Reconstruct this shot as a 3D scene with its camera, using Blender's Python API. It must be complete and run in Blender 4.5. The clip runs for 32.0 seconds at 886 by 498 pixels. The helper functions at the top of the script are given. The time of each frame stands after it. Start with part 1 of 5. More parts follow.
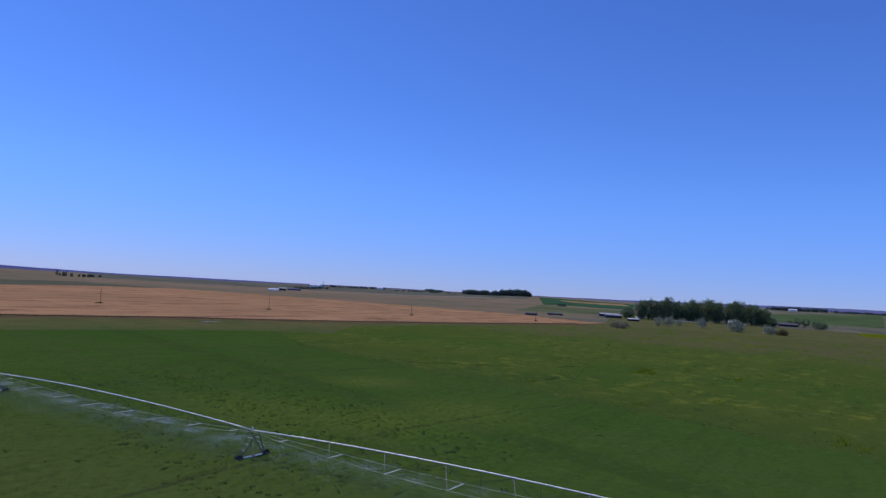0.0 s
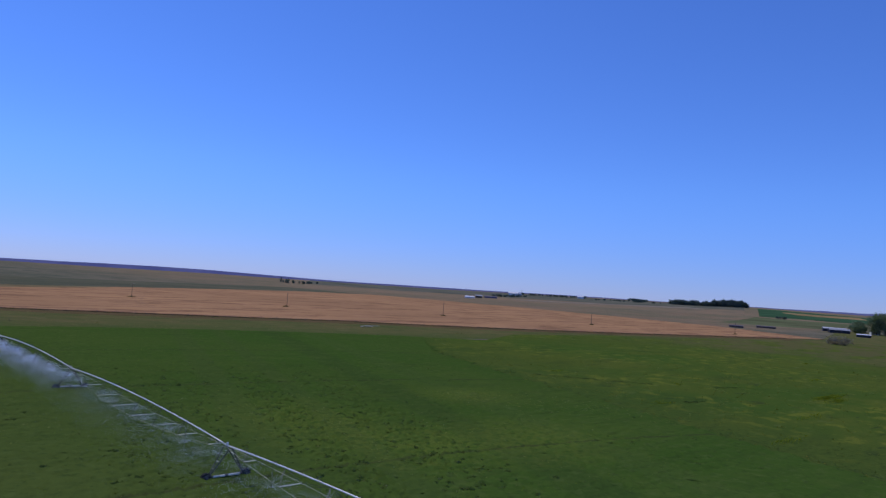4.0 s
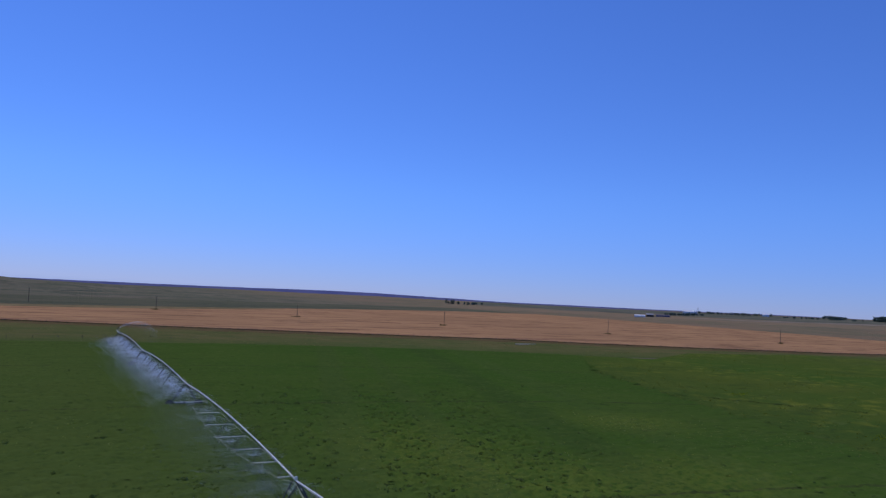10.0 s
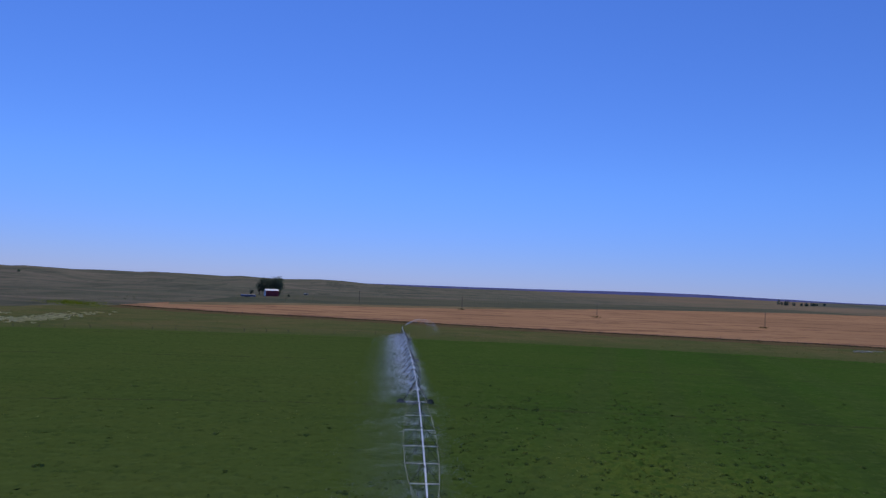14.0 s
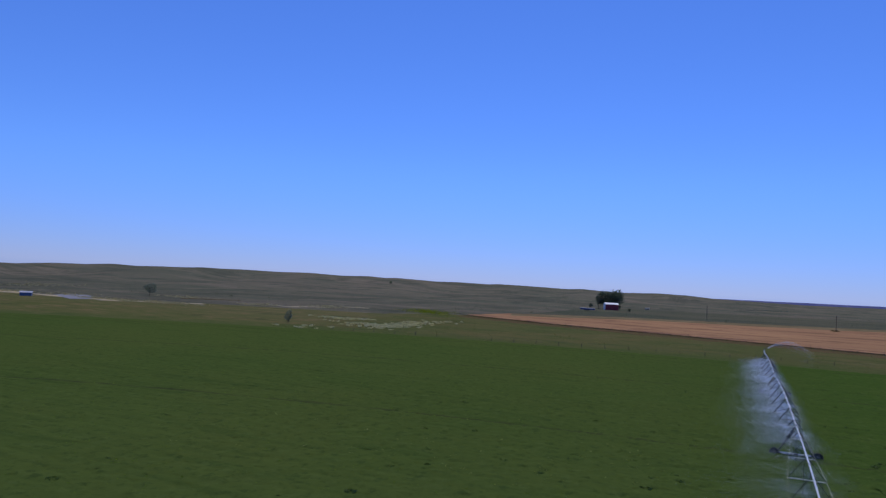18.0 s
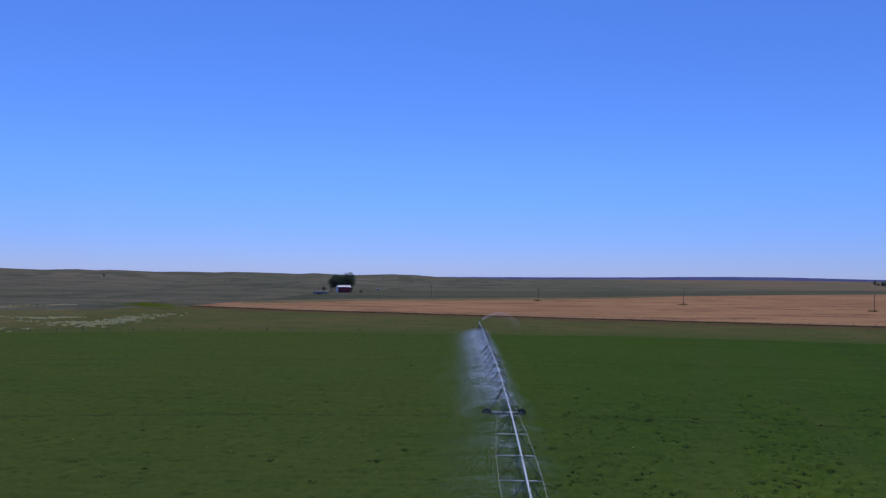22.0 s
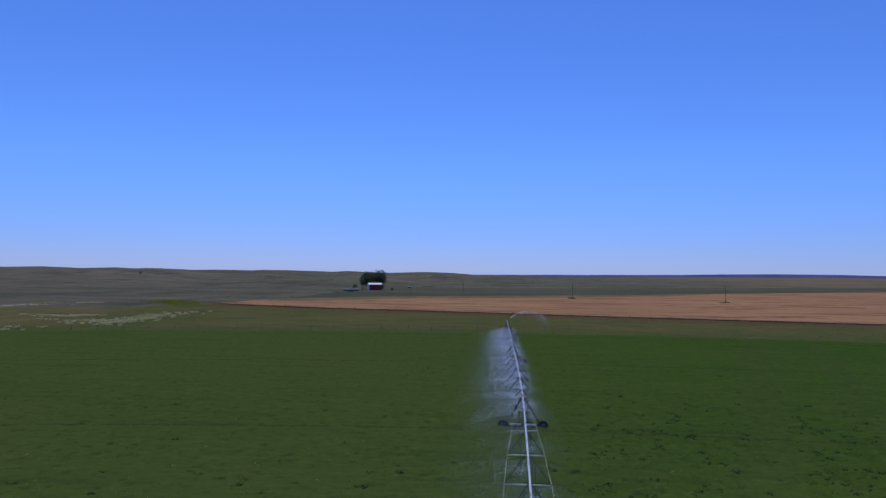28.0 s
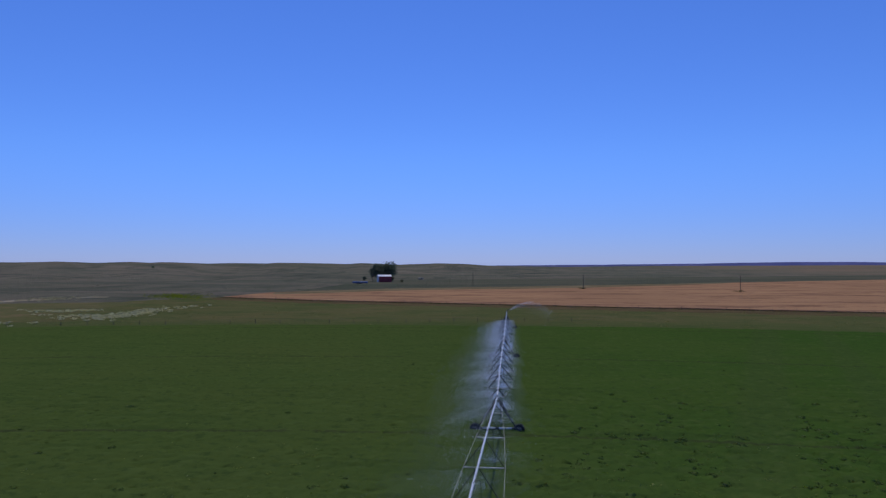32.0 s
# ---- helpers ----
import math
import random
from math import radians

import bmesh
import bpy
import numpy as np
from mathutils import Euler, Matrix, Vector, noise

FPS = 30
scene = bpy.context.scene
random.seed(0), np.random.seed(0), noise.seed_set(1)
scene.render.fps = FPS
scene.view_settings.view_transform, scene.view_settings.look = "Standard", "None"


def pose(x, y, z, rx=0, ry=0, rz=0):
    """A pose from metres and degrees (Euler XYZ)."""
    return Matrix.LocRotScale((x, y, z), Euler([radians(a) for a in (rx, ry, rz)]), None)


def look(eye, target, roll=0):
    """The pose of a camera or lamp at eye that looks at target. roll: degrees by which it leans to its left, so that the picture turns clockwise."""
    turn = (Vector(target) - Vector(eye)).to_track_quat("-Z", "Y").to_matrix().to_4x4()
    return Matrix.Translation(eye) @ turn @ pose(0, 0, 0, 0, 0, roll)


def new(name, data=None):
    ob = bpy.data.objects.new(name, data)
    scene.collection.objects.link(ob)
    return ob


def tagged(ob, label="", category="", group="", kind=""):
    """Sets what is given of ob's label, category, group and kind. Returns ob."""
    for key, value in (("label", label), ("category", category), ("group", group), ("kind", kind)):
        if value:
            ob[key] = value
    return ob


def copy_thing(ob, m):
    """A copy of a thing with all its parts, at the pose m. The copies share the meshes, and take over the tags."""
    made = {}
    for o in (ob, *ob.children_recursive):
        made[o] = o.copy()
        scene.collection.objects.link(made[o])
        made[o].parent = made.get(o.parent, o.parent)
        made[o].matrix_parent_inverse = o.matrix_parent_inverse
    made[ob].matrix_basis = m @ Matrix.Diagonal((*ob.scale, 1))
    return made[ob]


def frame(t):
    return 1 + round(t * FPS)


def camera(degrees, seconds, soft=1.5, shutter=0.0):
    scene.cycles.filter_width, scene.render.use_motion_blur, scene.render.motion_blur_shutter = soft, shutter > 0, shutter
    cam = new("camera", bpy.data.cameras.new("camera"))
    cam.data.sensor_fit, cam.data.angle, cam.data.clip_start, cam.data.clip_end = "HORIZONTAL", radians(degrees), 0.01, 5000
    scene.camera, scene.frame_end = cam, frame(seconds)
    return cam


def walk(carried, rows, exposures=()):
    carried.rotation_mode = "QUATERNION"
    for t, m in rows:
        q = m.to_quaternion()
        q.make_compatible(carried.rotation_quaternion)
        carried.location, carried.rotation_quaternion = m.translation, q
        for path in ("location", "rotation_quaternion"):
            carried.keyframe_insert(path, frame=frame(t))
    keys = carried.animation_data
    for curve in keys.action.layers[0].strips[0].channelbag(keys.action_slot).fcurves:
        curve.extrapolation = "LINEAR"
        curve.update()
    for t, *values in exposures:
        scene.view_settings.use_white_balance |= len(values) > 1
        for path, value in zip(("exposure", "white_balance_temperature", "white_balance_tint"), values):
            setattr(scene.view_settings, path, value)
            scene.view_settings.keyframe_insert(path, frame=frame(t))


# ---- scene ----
cam = camera(64.3, 32.0, soft=1.35)
PATH = [
    (0, (-0.87, -1.365, 18.976), (0.85, -0.351, 19.094), 3.6),
    (0.5, (1.911, -2.694, 19.147), (3.623, -1.666, 19.266), 3.6),
    (1, (4.863, -4.082, 19.156), (6.578, -3.06, 19.279), 3.3),
    (1.5, (7.886, -5.478, 19.193), (9.587, -4.433, 19.317), 3.3),
    (2, (11.315, -6.74, 19.207), (12.937, -5.576, 19.327), 3.4),
    (2.5, (14.78, -7.524, 19.273), (16.299, -6.228, 19.384), 3.6),
    (4.5, (25.302, -8.192, 19.271), (26.61, -6.683, 19.375), 4.1),
    (5, (26.902, -8.228, 19.213), (28.119, -6.644, 19.315), 4.0),
    (5.5, (28.438, -7.768, 19.244), (29.523, -6.09, 19.34), 4.1),
    (6, (29.556, -7.097, 19.17), (30.624, -5.409, 19.267), 4.2),
    (6.5, (30.467, -6.34, 18.82), (31.569, -4.674, 18.922), 3.9),
    (7, (31.267, -5.422, 18.403), (32.387, -3.769, 18.512), 3.7),
    (7.5, (31.925, -4.423, 18.124), (33.038, -2.765, 18.241), 3.7),
    (8, (32.879, -3.147, 17.915), (33.86, -1.408, 18.035), 3.6),
    (8.5, (33.82, -1.971, 17.828), (34.782, -0.222, 17.952), 3.6),
    (9, (34.772, -0.832, 17.648), (35.763, 0.9, 17.778), 3.4),
    (9.5, (36.024, 0.572, 17.444), (37.008, 2.308, 17.577), 3.3),
    (10, (37.41, 2.241, 17.189), (38.386, 3.982, 17.322), 3.2),
    (10.5, (39.251, 4.133, 16.885), (40.076, 5.951, 17.016), 3.2),
    (11, (41.203, 5.927, 16.654), (41.81, 7.828, 16.777), 3.3),
    (11.5, (43.082, 7.484, 16.375), (43.475, 9.442, 16.492), 3.2),
    (12, (45.009, 8.897, 16.167), (45.196, 10.886, 16.274), 3.4),
    (12.5, (47.263, 9.916, 16.098), (47.446, 11.905, 16.2), 3.1),
    (13, (49.466, 10.821, 16.124), (49.67, 12.808, 16.225), 2.7),
    (13.5, (50.802, 12.051, 16.143), (50.97, 14.042, 16.239), 2.6),
    (15.5, (55.438, 17.705, 16.191), (55.169, 19.686, 16.273), 3.1),
    (16, (55.574, 20.031, 16.075), (54.768, 21.86, 16.141), 3.2),
    (16.5, (54.658, 22.384, 16.037), (53.86, 24.216, 16.104), 3.1),
    (17, (53.364, 24.51, 15.907), (52.57, 26.344, 15.982), 3.1),
    (17.5, (51.9, 25.861, 15.842), (51.11, 27.696, 15.928), 3.0),
    (18, (50.49, 26.628, 15.92), (49.702, 28.464, 16.006), 3.1),
    (18.5, (49.419, 26.731, 15.97), (48.628, 28.566, 16.052), 2.8),
    (19, (49.34, 26.498, 15.905), (48.64, 28.37, 15.982), 2.2),
    (19.5, (49.199, 26.574, 16.039), (49.128, 28.571, 16.118), 1.4),
    (20, (49.38, 26.752, 16.169), (49.363, 28.75, 16.25), 1.0),
    (20.5, (50.372, 26.781, 16.06), (50.347, 28.78, 16.137), 0.9),
    (21, (50.972, 26.785, 16.044), (50.936, 28.783, 16.119), 1.1),
    (21.5, (51.143, 26.835, 15.999), (51.094, 28.834, 16.067), 1.0),
    (22, (51.16, 26.955, 15.873), (51.1, 28.953, 15.94), 0.7),
    (22.5, (51.364, 27.175, 15.801), (51.294, 29.172, 15.867), 0.6),
    (23, (51.666, 27.411, 15.827), (51.588, 29.409, 15.89), 0.4),
    (23.5, (52.337, 27.607, 15.696), (52.247, 29.604, 15.757), 0.2),
    (24, (53.175, 27.901, 15.567), (53.076, 29.898, 15.625), 0.3),
    (24.5, (54.023, 28.381, 15.571), (53.913, 30.377, 15.627), 0.2),
    (25, (54.571, 29.147, 15.578), (54.452, 31.143, 15.632), 0.2),
    (25.5, (54.961, 30.155, 15.49), (54.833, 32.15, 15.541), 0.1),
    (27.5, (54.186, 35.414, 15.443), (54.03, 37.407, 15.501), 0.6),
    (28, (53.429, 36.508, 15.403), (53.268, 38.501, 15.463), 0.6),
    (28.5, (52.866, 37.203, 15.403), (52.697, 39.195, 15.463), 0.5),
    (29, (52.381, 37.926, 15.444), (52.208, 39.917, 15.503), 0.4),
    (29.5, (52.58, 38.58, 15.397), (52.401, 40.571, 15.453), 0.4),
    (30, (53.098, 39.221, 15.413), (52.915, 41.212, 15.466), 0.3),
    (30.5, (53.989, 39.892, 15.341), (53.799, 41.883, 15.388), 0.2),
    (31, (54.927, 40.785, 15.351), (54.734, 42.775, 15.394), 0.2),
    (31.5, (56.102, 41.862, 15.331), (55.903, 43.852, 15.37), 0.1),
    (32, (57.544, 42.952, 15.286), (57.337, 44.941, 15.321), 0.0),
]
walk(cam, [(t, look(eye, target, roll)) for t, eye, target, roll in PATH], exposures=[(0.0, -0.36), (2.0, -0.37), (6.0, -0.46), (11.0, -0.58), (16.0, -0.64), (17.0, -0.60), (18.0, -0.52), (19.0, -0.50), (21.0, -0.50), (23.0, -0.50), (25.0, -0.63), (28.0, -0.56), (30.0, -0.51), (32.0, -0.68)])
# ---- world, sun ----
SUN_AZ, SUN_EL = -10.0, 60.0          # degrees clockwise from +y, above the horizon
world = bpy.data.worlds.new("world")
scene.world = world
world.use_nodes = True
wn = world.node_tree
wn.nodes.clear()
w_out = wn.nodes.new("ShaderNodeOutputWorld")
w_bg = wn.nodes.new("ShaderNodeBackground")
w_sky = wn.nodes.new("ShaderNodeTexSky")
w_sky.sky_type = "NISHITA"
w_sky.sun_disc = False
w_sky.sun_elevation = radians(SUN_EL)
w_sky.sun_rotation = radians(SUN_AZ)
w_sky.altitude = 1200.0
w_sky.air_density, w_sky.dust_density, w_sky.ozone_density = 1.1, 0.0, 6.0
w_bg.inputs["Strength"].default_value = 0.13
w_tint = wn.nodes.new("ShaderNodeMix")
w_tint.data_type, w_tint.blend_type = "RGBA", "MULTIPLY"
w_tint.inputs[0].default_value = 1.0
w_air = wn.nodes.new("ShaderNodeMix")
w_air.data_type = "RGBA"
w_air.inputs[6].default_value = (0.475, 0.610, 1.33, 1.0)      # tint of the low, hazy air
w_air.inputs[7].default_value = (0.562, 0.815, 1.50, 1.0)      # tint of the clear sky above
w_way = wn.nodes.new("ShaderNodeTexCoord")
w_xyz = wn.nodes.new("ShaderNodeSeparateXYZ")
w_rise = wn.nodes.new("ShaderNodeMapRange")
w_rise.interpolation_type = "SMOOTHSTEP"
w_rise.inputs["From Max"].default_value = 0.16
wn.links.new(w_way.outputs["Generated"], w_xyz.inputs[0])
wn.links.new(w_xyz.outputs["Z"], w_rise.inputs["Value"])
wn.links.new(w_rise.outputs["Result"], w_air.inputs[0])
wn.links.new(w_air.outputs[2], w_tint.inputs[7])
wn.links.new(w_sky.outputs["Color"], w_tint.inputs[6])
wn.links.new(w_tint.outputs[2], w_bg.inputs["Color"])
wn.links.new(w_bg.outputs["Background"], w_out.inputs["Surface"])

sun_data = bpy.data.lights.new("sun", "SUN")
sun_data.energy, sun_data.angle, sun_data.color = 2.6, radians(0.53), (1.0, 0.92, 0.78)
sun = new("sun", sun_data)
_sa, _se = radians(SUN_AZ), radians(SUN_EL)
SUN_DIR = Vector((math.sin(_sa) * math.cos(_se), math.cos(_sa) * math.cos(_se), math.sin(_se)))
sun.matrix_world = look(tuple(SUN_DIR * 100), (0, 0, 0))


# ---- materials ----
class Nodes:
    """A small writer of node materials."""

    def __init__(self, name):
        self.mat = bpy.data.materials.new(name)
        self.mat.use_nodes = True
        self.tree = self.mat.node_tree
        self.bsdf = self.tree.nodes["Principled BSDF"]
        self.pos = self.tree.nodes.new("ShaderNodeNewGeometry").outputs["Position"]

    def put(self, socket, value):
        if isinstance(value, bpy.types.NodeSocket):
            self.tree.links.new(value, socket)
        elif isinstance(value, (tuple, list)):
            socket.default_value = (*value, 1.0)[:4] if socket.type == "RGBA" else value
        else:
            socket.default_value = value

    def noise(self, scale, detail=4.0, rough=0.55, stretch=None, coord=None):
        n = self.tree.nodes.new("ShaderNodeTexNoise")
        src = coord or self.pos
        if stretch:
            m = self.tree.nodes.new("ShaderNodeMapping")
            m.inputs["Scale"].default_value = stretch
            self.put(m.inputs["Vector"], src)
            src = m.outputs["Vector"]
        self.put(n.inputs["Vector"], src)
        n.inputs["Scale"].default_value, n.inputs["Detail"].default_value, n.inputs["Roughness"].default_value = scale, detail, rough
        return n.outputs["Fac"]

    def math(self, op, a, b=0.0, c=0.0):
        n = self.tree.nodes.new("ShaderNodeMath")
        n.operation = op
        for socket, v in zip(n.inputs, (a, b, c)):
            self.put(socket, v)
        return n.outputs[0]

    def step(self, v, lo, hi):
        n = self.tree.nodes.new("ShaderNodeMapRange")
        n.interpolation_type = "SMOOTHSTEP"
        for key, val in (("Value", v), ("From Min", lo), ("From Max", hi)):
            self.put(n.inputs[key], val)
        return n.outputs["Result"]

    def mix(self, fac, a, b, mode="MIX"):
        n = self.tree.nodes.new("ShaderNodeMix")
        n.data_type, n.blend_type = "RGBA", mode
        for socket, v in ((n.inputs[0], fac), (n.inputs[6], a), (n.inputs[7], b)):
            self.put(socket, v)
        return n.outputs[2]

    def xyz(self):
        n = self.tree.nodes.new("ShaderNodeSeparateXYZ")
        self.put(n.inputs[0], self.pos)
        return n.outputs

    def island(self):
        n = self.tree.nodes.new("ShaderNodeNewGeometry")
        return n.outputs["Random Per Island"]

    def finish(self, colour, rough=0.9, metal=0.0, bump=None, strength=0.4, dist=0.1, spec=0.3):
        self.put(self.bsdf.inputs["Base Color"], colour)
        self.put(self.bsdf.inputs["Roughness"], rough)
        self.put(self.bsdf.inputs["Metallic"], metal)
        self.put(self.bsdf.inputs["Specular IOR Level"], spec)
        if bump is not None:
            b = self.tree.nodes.new("ShaderNodeBump")
            b.inputs["Strength"].default_value, b.inputs["Distance"].default_value = strength, dist
            self.put(b.inputs["Height"], bump)
            self.put(self.bsdf.inputs["Normal"], b.outputs["Normal"])
        return self.mat


PIVOT = (55.0, -190.0)                # the hub of the irrigated circle
RADII = (241.5, 294.8, 344.0, 392.6)  # its wheel tracks that are in sight


def m_prairie():
    n = Nodes("prairie_grass")
    x, y, _ = n.xyz()
    broad = n.noise(0.004, 5, 0.6)
    mid = n.noise(0.016, 7, 0.7, stretch=(0.7, 1.1, 1.0))
    mottled = n.noise(0.11, 8, 0.8, stretch=(0.6, 1.2, 1.0))
    fine = n.noise(0.7, 5, 0.7)
    c = n.mix(n.step(broad, 0.36, 0.64), (0.162, 0.157, 0.103), (0.216, 0.186, 0.127))
    c = n.mix(n.math("MULTIPLY", n.step(mid, 0.44, 0.62), 0.6), c, (0.114, 0.128, 0.086))
    c = n.mix(n.math("MULTIPLY", n.step(mottled, 0.54, 0.70), 0.5), c, (0.282, 0.236, 0.157))
    c = n.mix(n.math("MULTIPLY", n.step(n.noise(0.03, 6, 0.65, stretch=(0.5, 1.4, 1.0)), 0.54, 0.66), 0.6), c, (0.103, 0.111, 0.068))
    c = n.mix(n.math("MULTIPLY", n.step(fine, 0.5, 0.8), 0.3), c, (0.245, 0.207, 0.133))
    # pale bare streaks on the slopes
    c = n.mix(n.math("MULTIPLY", n.step(n.noise(0.02, 5, 0.7, stretch=(0.35, 1.6, 1.0)), 0.62, 0.68), 0.5), c, (0.319, 0.264, 0.180))
    c = n.mix(n.math("MULTIPLY", n.step(n.noise(0.0045, 5, 0.65, stretch=(0.8, 2.2, 1.0)), 0.50, 0.58), 0.55), c, (0.105, 0.113, 0.079))
    c = n.mix(n.math("MULTIPLY", n.step(n.noise(0.0075, 5, 0.65, stretch=(0.6, 2.4, 1.0)), 0.57, 0.63), 0.5), c, (0.268, 0.217, 0.152))
    # dark shrubs and pale grazed spots, with the shading of hummocks put into colour
    c = n.mix(n.math("MULTIPLY", n.step(n.noise(0.045, 7, 0.75, stretch=(1.0, 0.22, 1.0)), 0.53, 0.60), 0.55), c, (0.079, 0.092, 0.063))
    c = n.mix(n.math("MULTIPLY", n.step(n.noise(0.060, 7, 0.75, stretch=(1.0, 0.30, 1.0)), 0.56, 0.64), 0.45), c, (0.279, 0.245, 0.160))
    # tilled, browner land to the east
    brown = n.math("MULTIPLY", n.math("MULTIPLY", n.step(x, 250.0, 620.0), n.step(y, 225.0, 290.0)), n.step(n.noise(0.0022, 3, 0.5, stretch=(1.0, 2.5, 1.0)), 0.22, 0.38))
    tilled = n.mix(n.step(n.noise(0.006, 6, 0.7, stretch=(1.0, 2.0, 1.0)), 0.40, 0.60), (0.265, 0.187, 0.116), (0.192, 0.170, 0.102))
    tilled = n.mix(n.math("MULTIPLY", n.step(n.noise(0.02, 6, 0.7), 0.52, 0.64), 0.6), tilled, (0.303, 0.224, 0.145))
    c = n.mix(n.math("MULTIPLY", brown, 0.9), c, tilled)
    return n.finish(c, 0.95, bump=n.math("ADD", n.math("MULTIPLY", mottled, 4.0), fine), strength=0.9, dist=0.6, spec=0.0)


def m_crop():
    n = Nodes("irrigated_crop")
    x, y, _ = n.xyz()
    patch = n.noise(0.018, 5, 0.6)
    mid = n.noise(0.16, 6, 0.68)
    fine = n.noise(1.3, 6, 0.75)
    rows = n.noise(0.30, 4, 0.6, stretch=(0.12, 1.0, 1.0))
    # the watered side is a deeper green than the drier west
    wet = n.step(n.math("ADD", x, n.math("MULTIPLY", patch, 60.0)), 66.0, 108.0)
    dry_green = n.mix(n.step(patch, 0.35, 0.65), (0.070, 0.107, 0.024), (0.081, 0.111, 0.026))
    wet_green = n.mix(n.step(patch, 0.35, 0.65), (0.043, 0.099, 0.015), (0.056, 0.105, 0.018))
    c = n.mix(n.math("MULTIPLY", wet, 0.75), dry_green, wet_green)
    # bands of the seeder, slantwise up the field
    slant = n.math("SUBTRACT", x, n.math("MULTIPLY", y, 0.34))
    for mid_s, half_s, tone in ((42.5, 3.0, (0.062, 0.099, 0.024)), (54.6, 2.2, (0.060, 0.098, 0.023)), (73.0, 4.0, (0.044, 0.080, 0.019)), (86.0, 3.5, (0.062, 0.106, 0.023))):
        d = n.math("ADD", n.math("ABSOLUTE", n.math("SUBTRACT", slant, mid_s)), n.math("MULTIPLY", n.math("SUBTRACT", mid, 0.5), 3.0))
        c = n.mix(n.math("MULTIPLY", n.math("SUBTRACT", 1.0, n.step(d, half_s * 0.6, half_s * 1.2)), 0.55), c, tone)
    c = n.mix(n.math("MULTIPLY", n.step(mid, 0.48, 0.70), 0.4), c, (0.086, 0.125, 0.027))
    c = n.mix(n.math("MULTIPLY", n.step(rows, 0.52, 0.68), 0.4), c, (0.046, 0.079, 0.019))
    c = n.mix(n.math("MULTIPLY", n.step(fine, 0.52, 0.72), 0.5), c, (0.031, 0.058, 0.014))
    blot = n.noise(0.75, 4, 0.6)
    c = n.mix(n.math("MULTIPLY", n.step(blot, 0.52, 0.66), 0.35), c, (0.095, 0.135, 0.036))
    c = n.mix(n.math("MULTIPLY", n.step(n.noise(0.9, 5, 0.65), 0.54, 0.66), 0.5), c, (0.036, 0.063, 0.018))
    # thin, yellowed stand in two stretches of the field
    for cx, cy, kx, ky in ((76.0, 68.0, 3.4, 0.9), (114.0, 80.0, 6.0, 6.0), (95.0, 52.0, 1.6, 3.4)):
        dx, dy = n.math("SUBTRACT", x, cx), n.math("SUBTRACT", y, cy)
        d = n.math("SQRT", n.math("ADD", n.math("MULTIPLY", n.math("MULTIPLY", dx, dx), kx), n.math("MULTIPLY", n.math("MULTIPLY", dy, dy), ky)))
        d = n.math("ADD", d, n.math("MULTIPLY", mid, 40.0))
        thin = n.math("MULTIPLY", n.math("SUBTRACT", 1.0, n.step(d, 22.0, 52.0)), n.step(fine, 0.38, 0.56))
        c = n.mix(n.math("MULTIPLY", thin, 0.42), c, (0.152, 0.187, 0.032))
    # wheel ruts, rings about the hub
    rx, ry = n.math("SUBTRACT", x, PIVOT[0]), n.math("SUBTRACT", y, PIVOT[1])
    rad = n.math("SQRT", n.math("ADD", n.math("MULTIPLY", rx, rx), n.math("MULTIPLY", ry, ry)))
    rad = n.math("ADD", rad, n.math("MULTIPLY", mid, 0.8))
    for radius in RADII:
        off = n.math("ABSOLUTE", n.math("SUBTRACT", rad, radius + 0.4))
        rut = n.math("MULTIPLY", n.math("SUBTRACT", 1.0, n.step(off, 0.15, 0.55)), n.step(n.noise(0.16, 5, 0.7), 0.34, 0.50))
        c = n.mix(n.math("MULTIPLY", rut, 0.45), c, (0.040, 0.036, 0.023))
    return n.finish(c, 0.9, bump=n.math("ADD", fine, mid), strength=0.5, dist=0.2, spec=0.0)


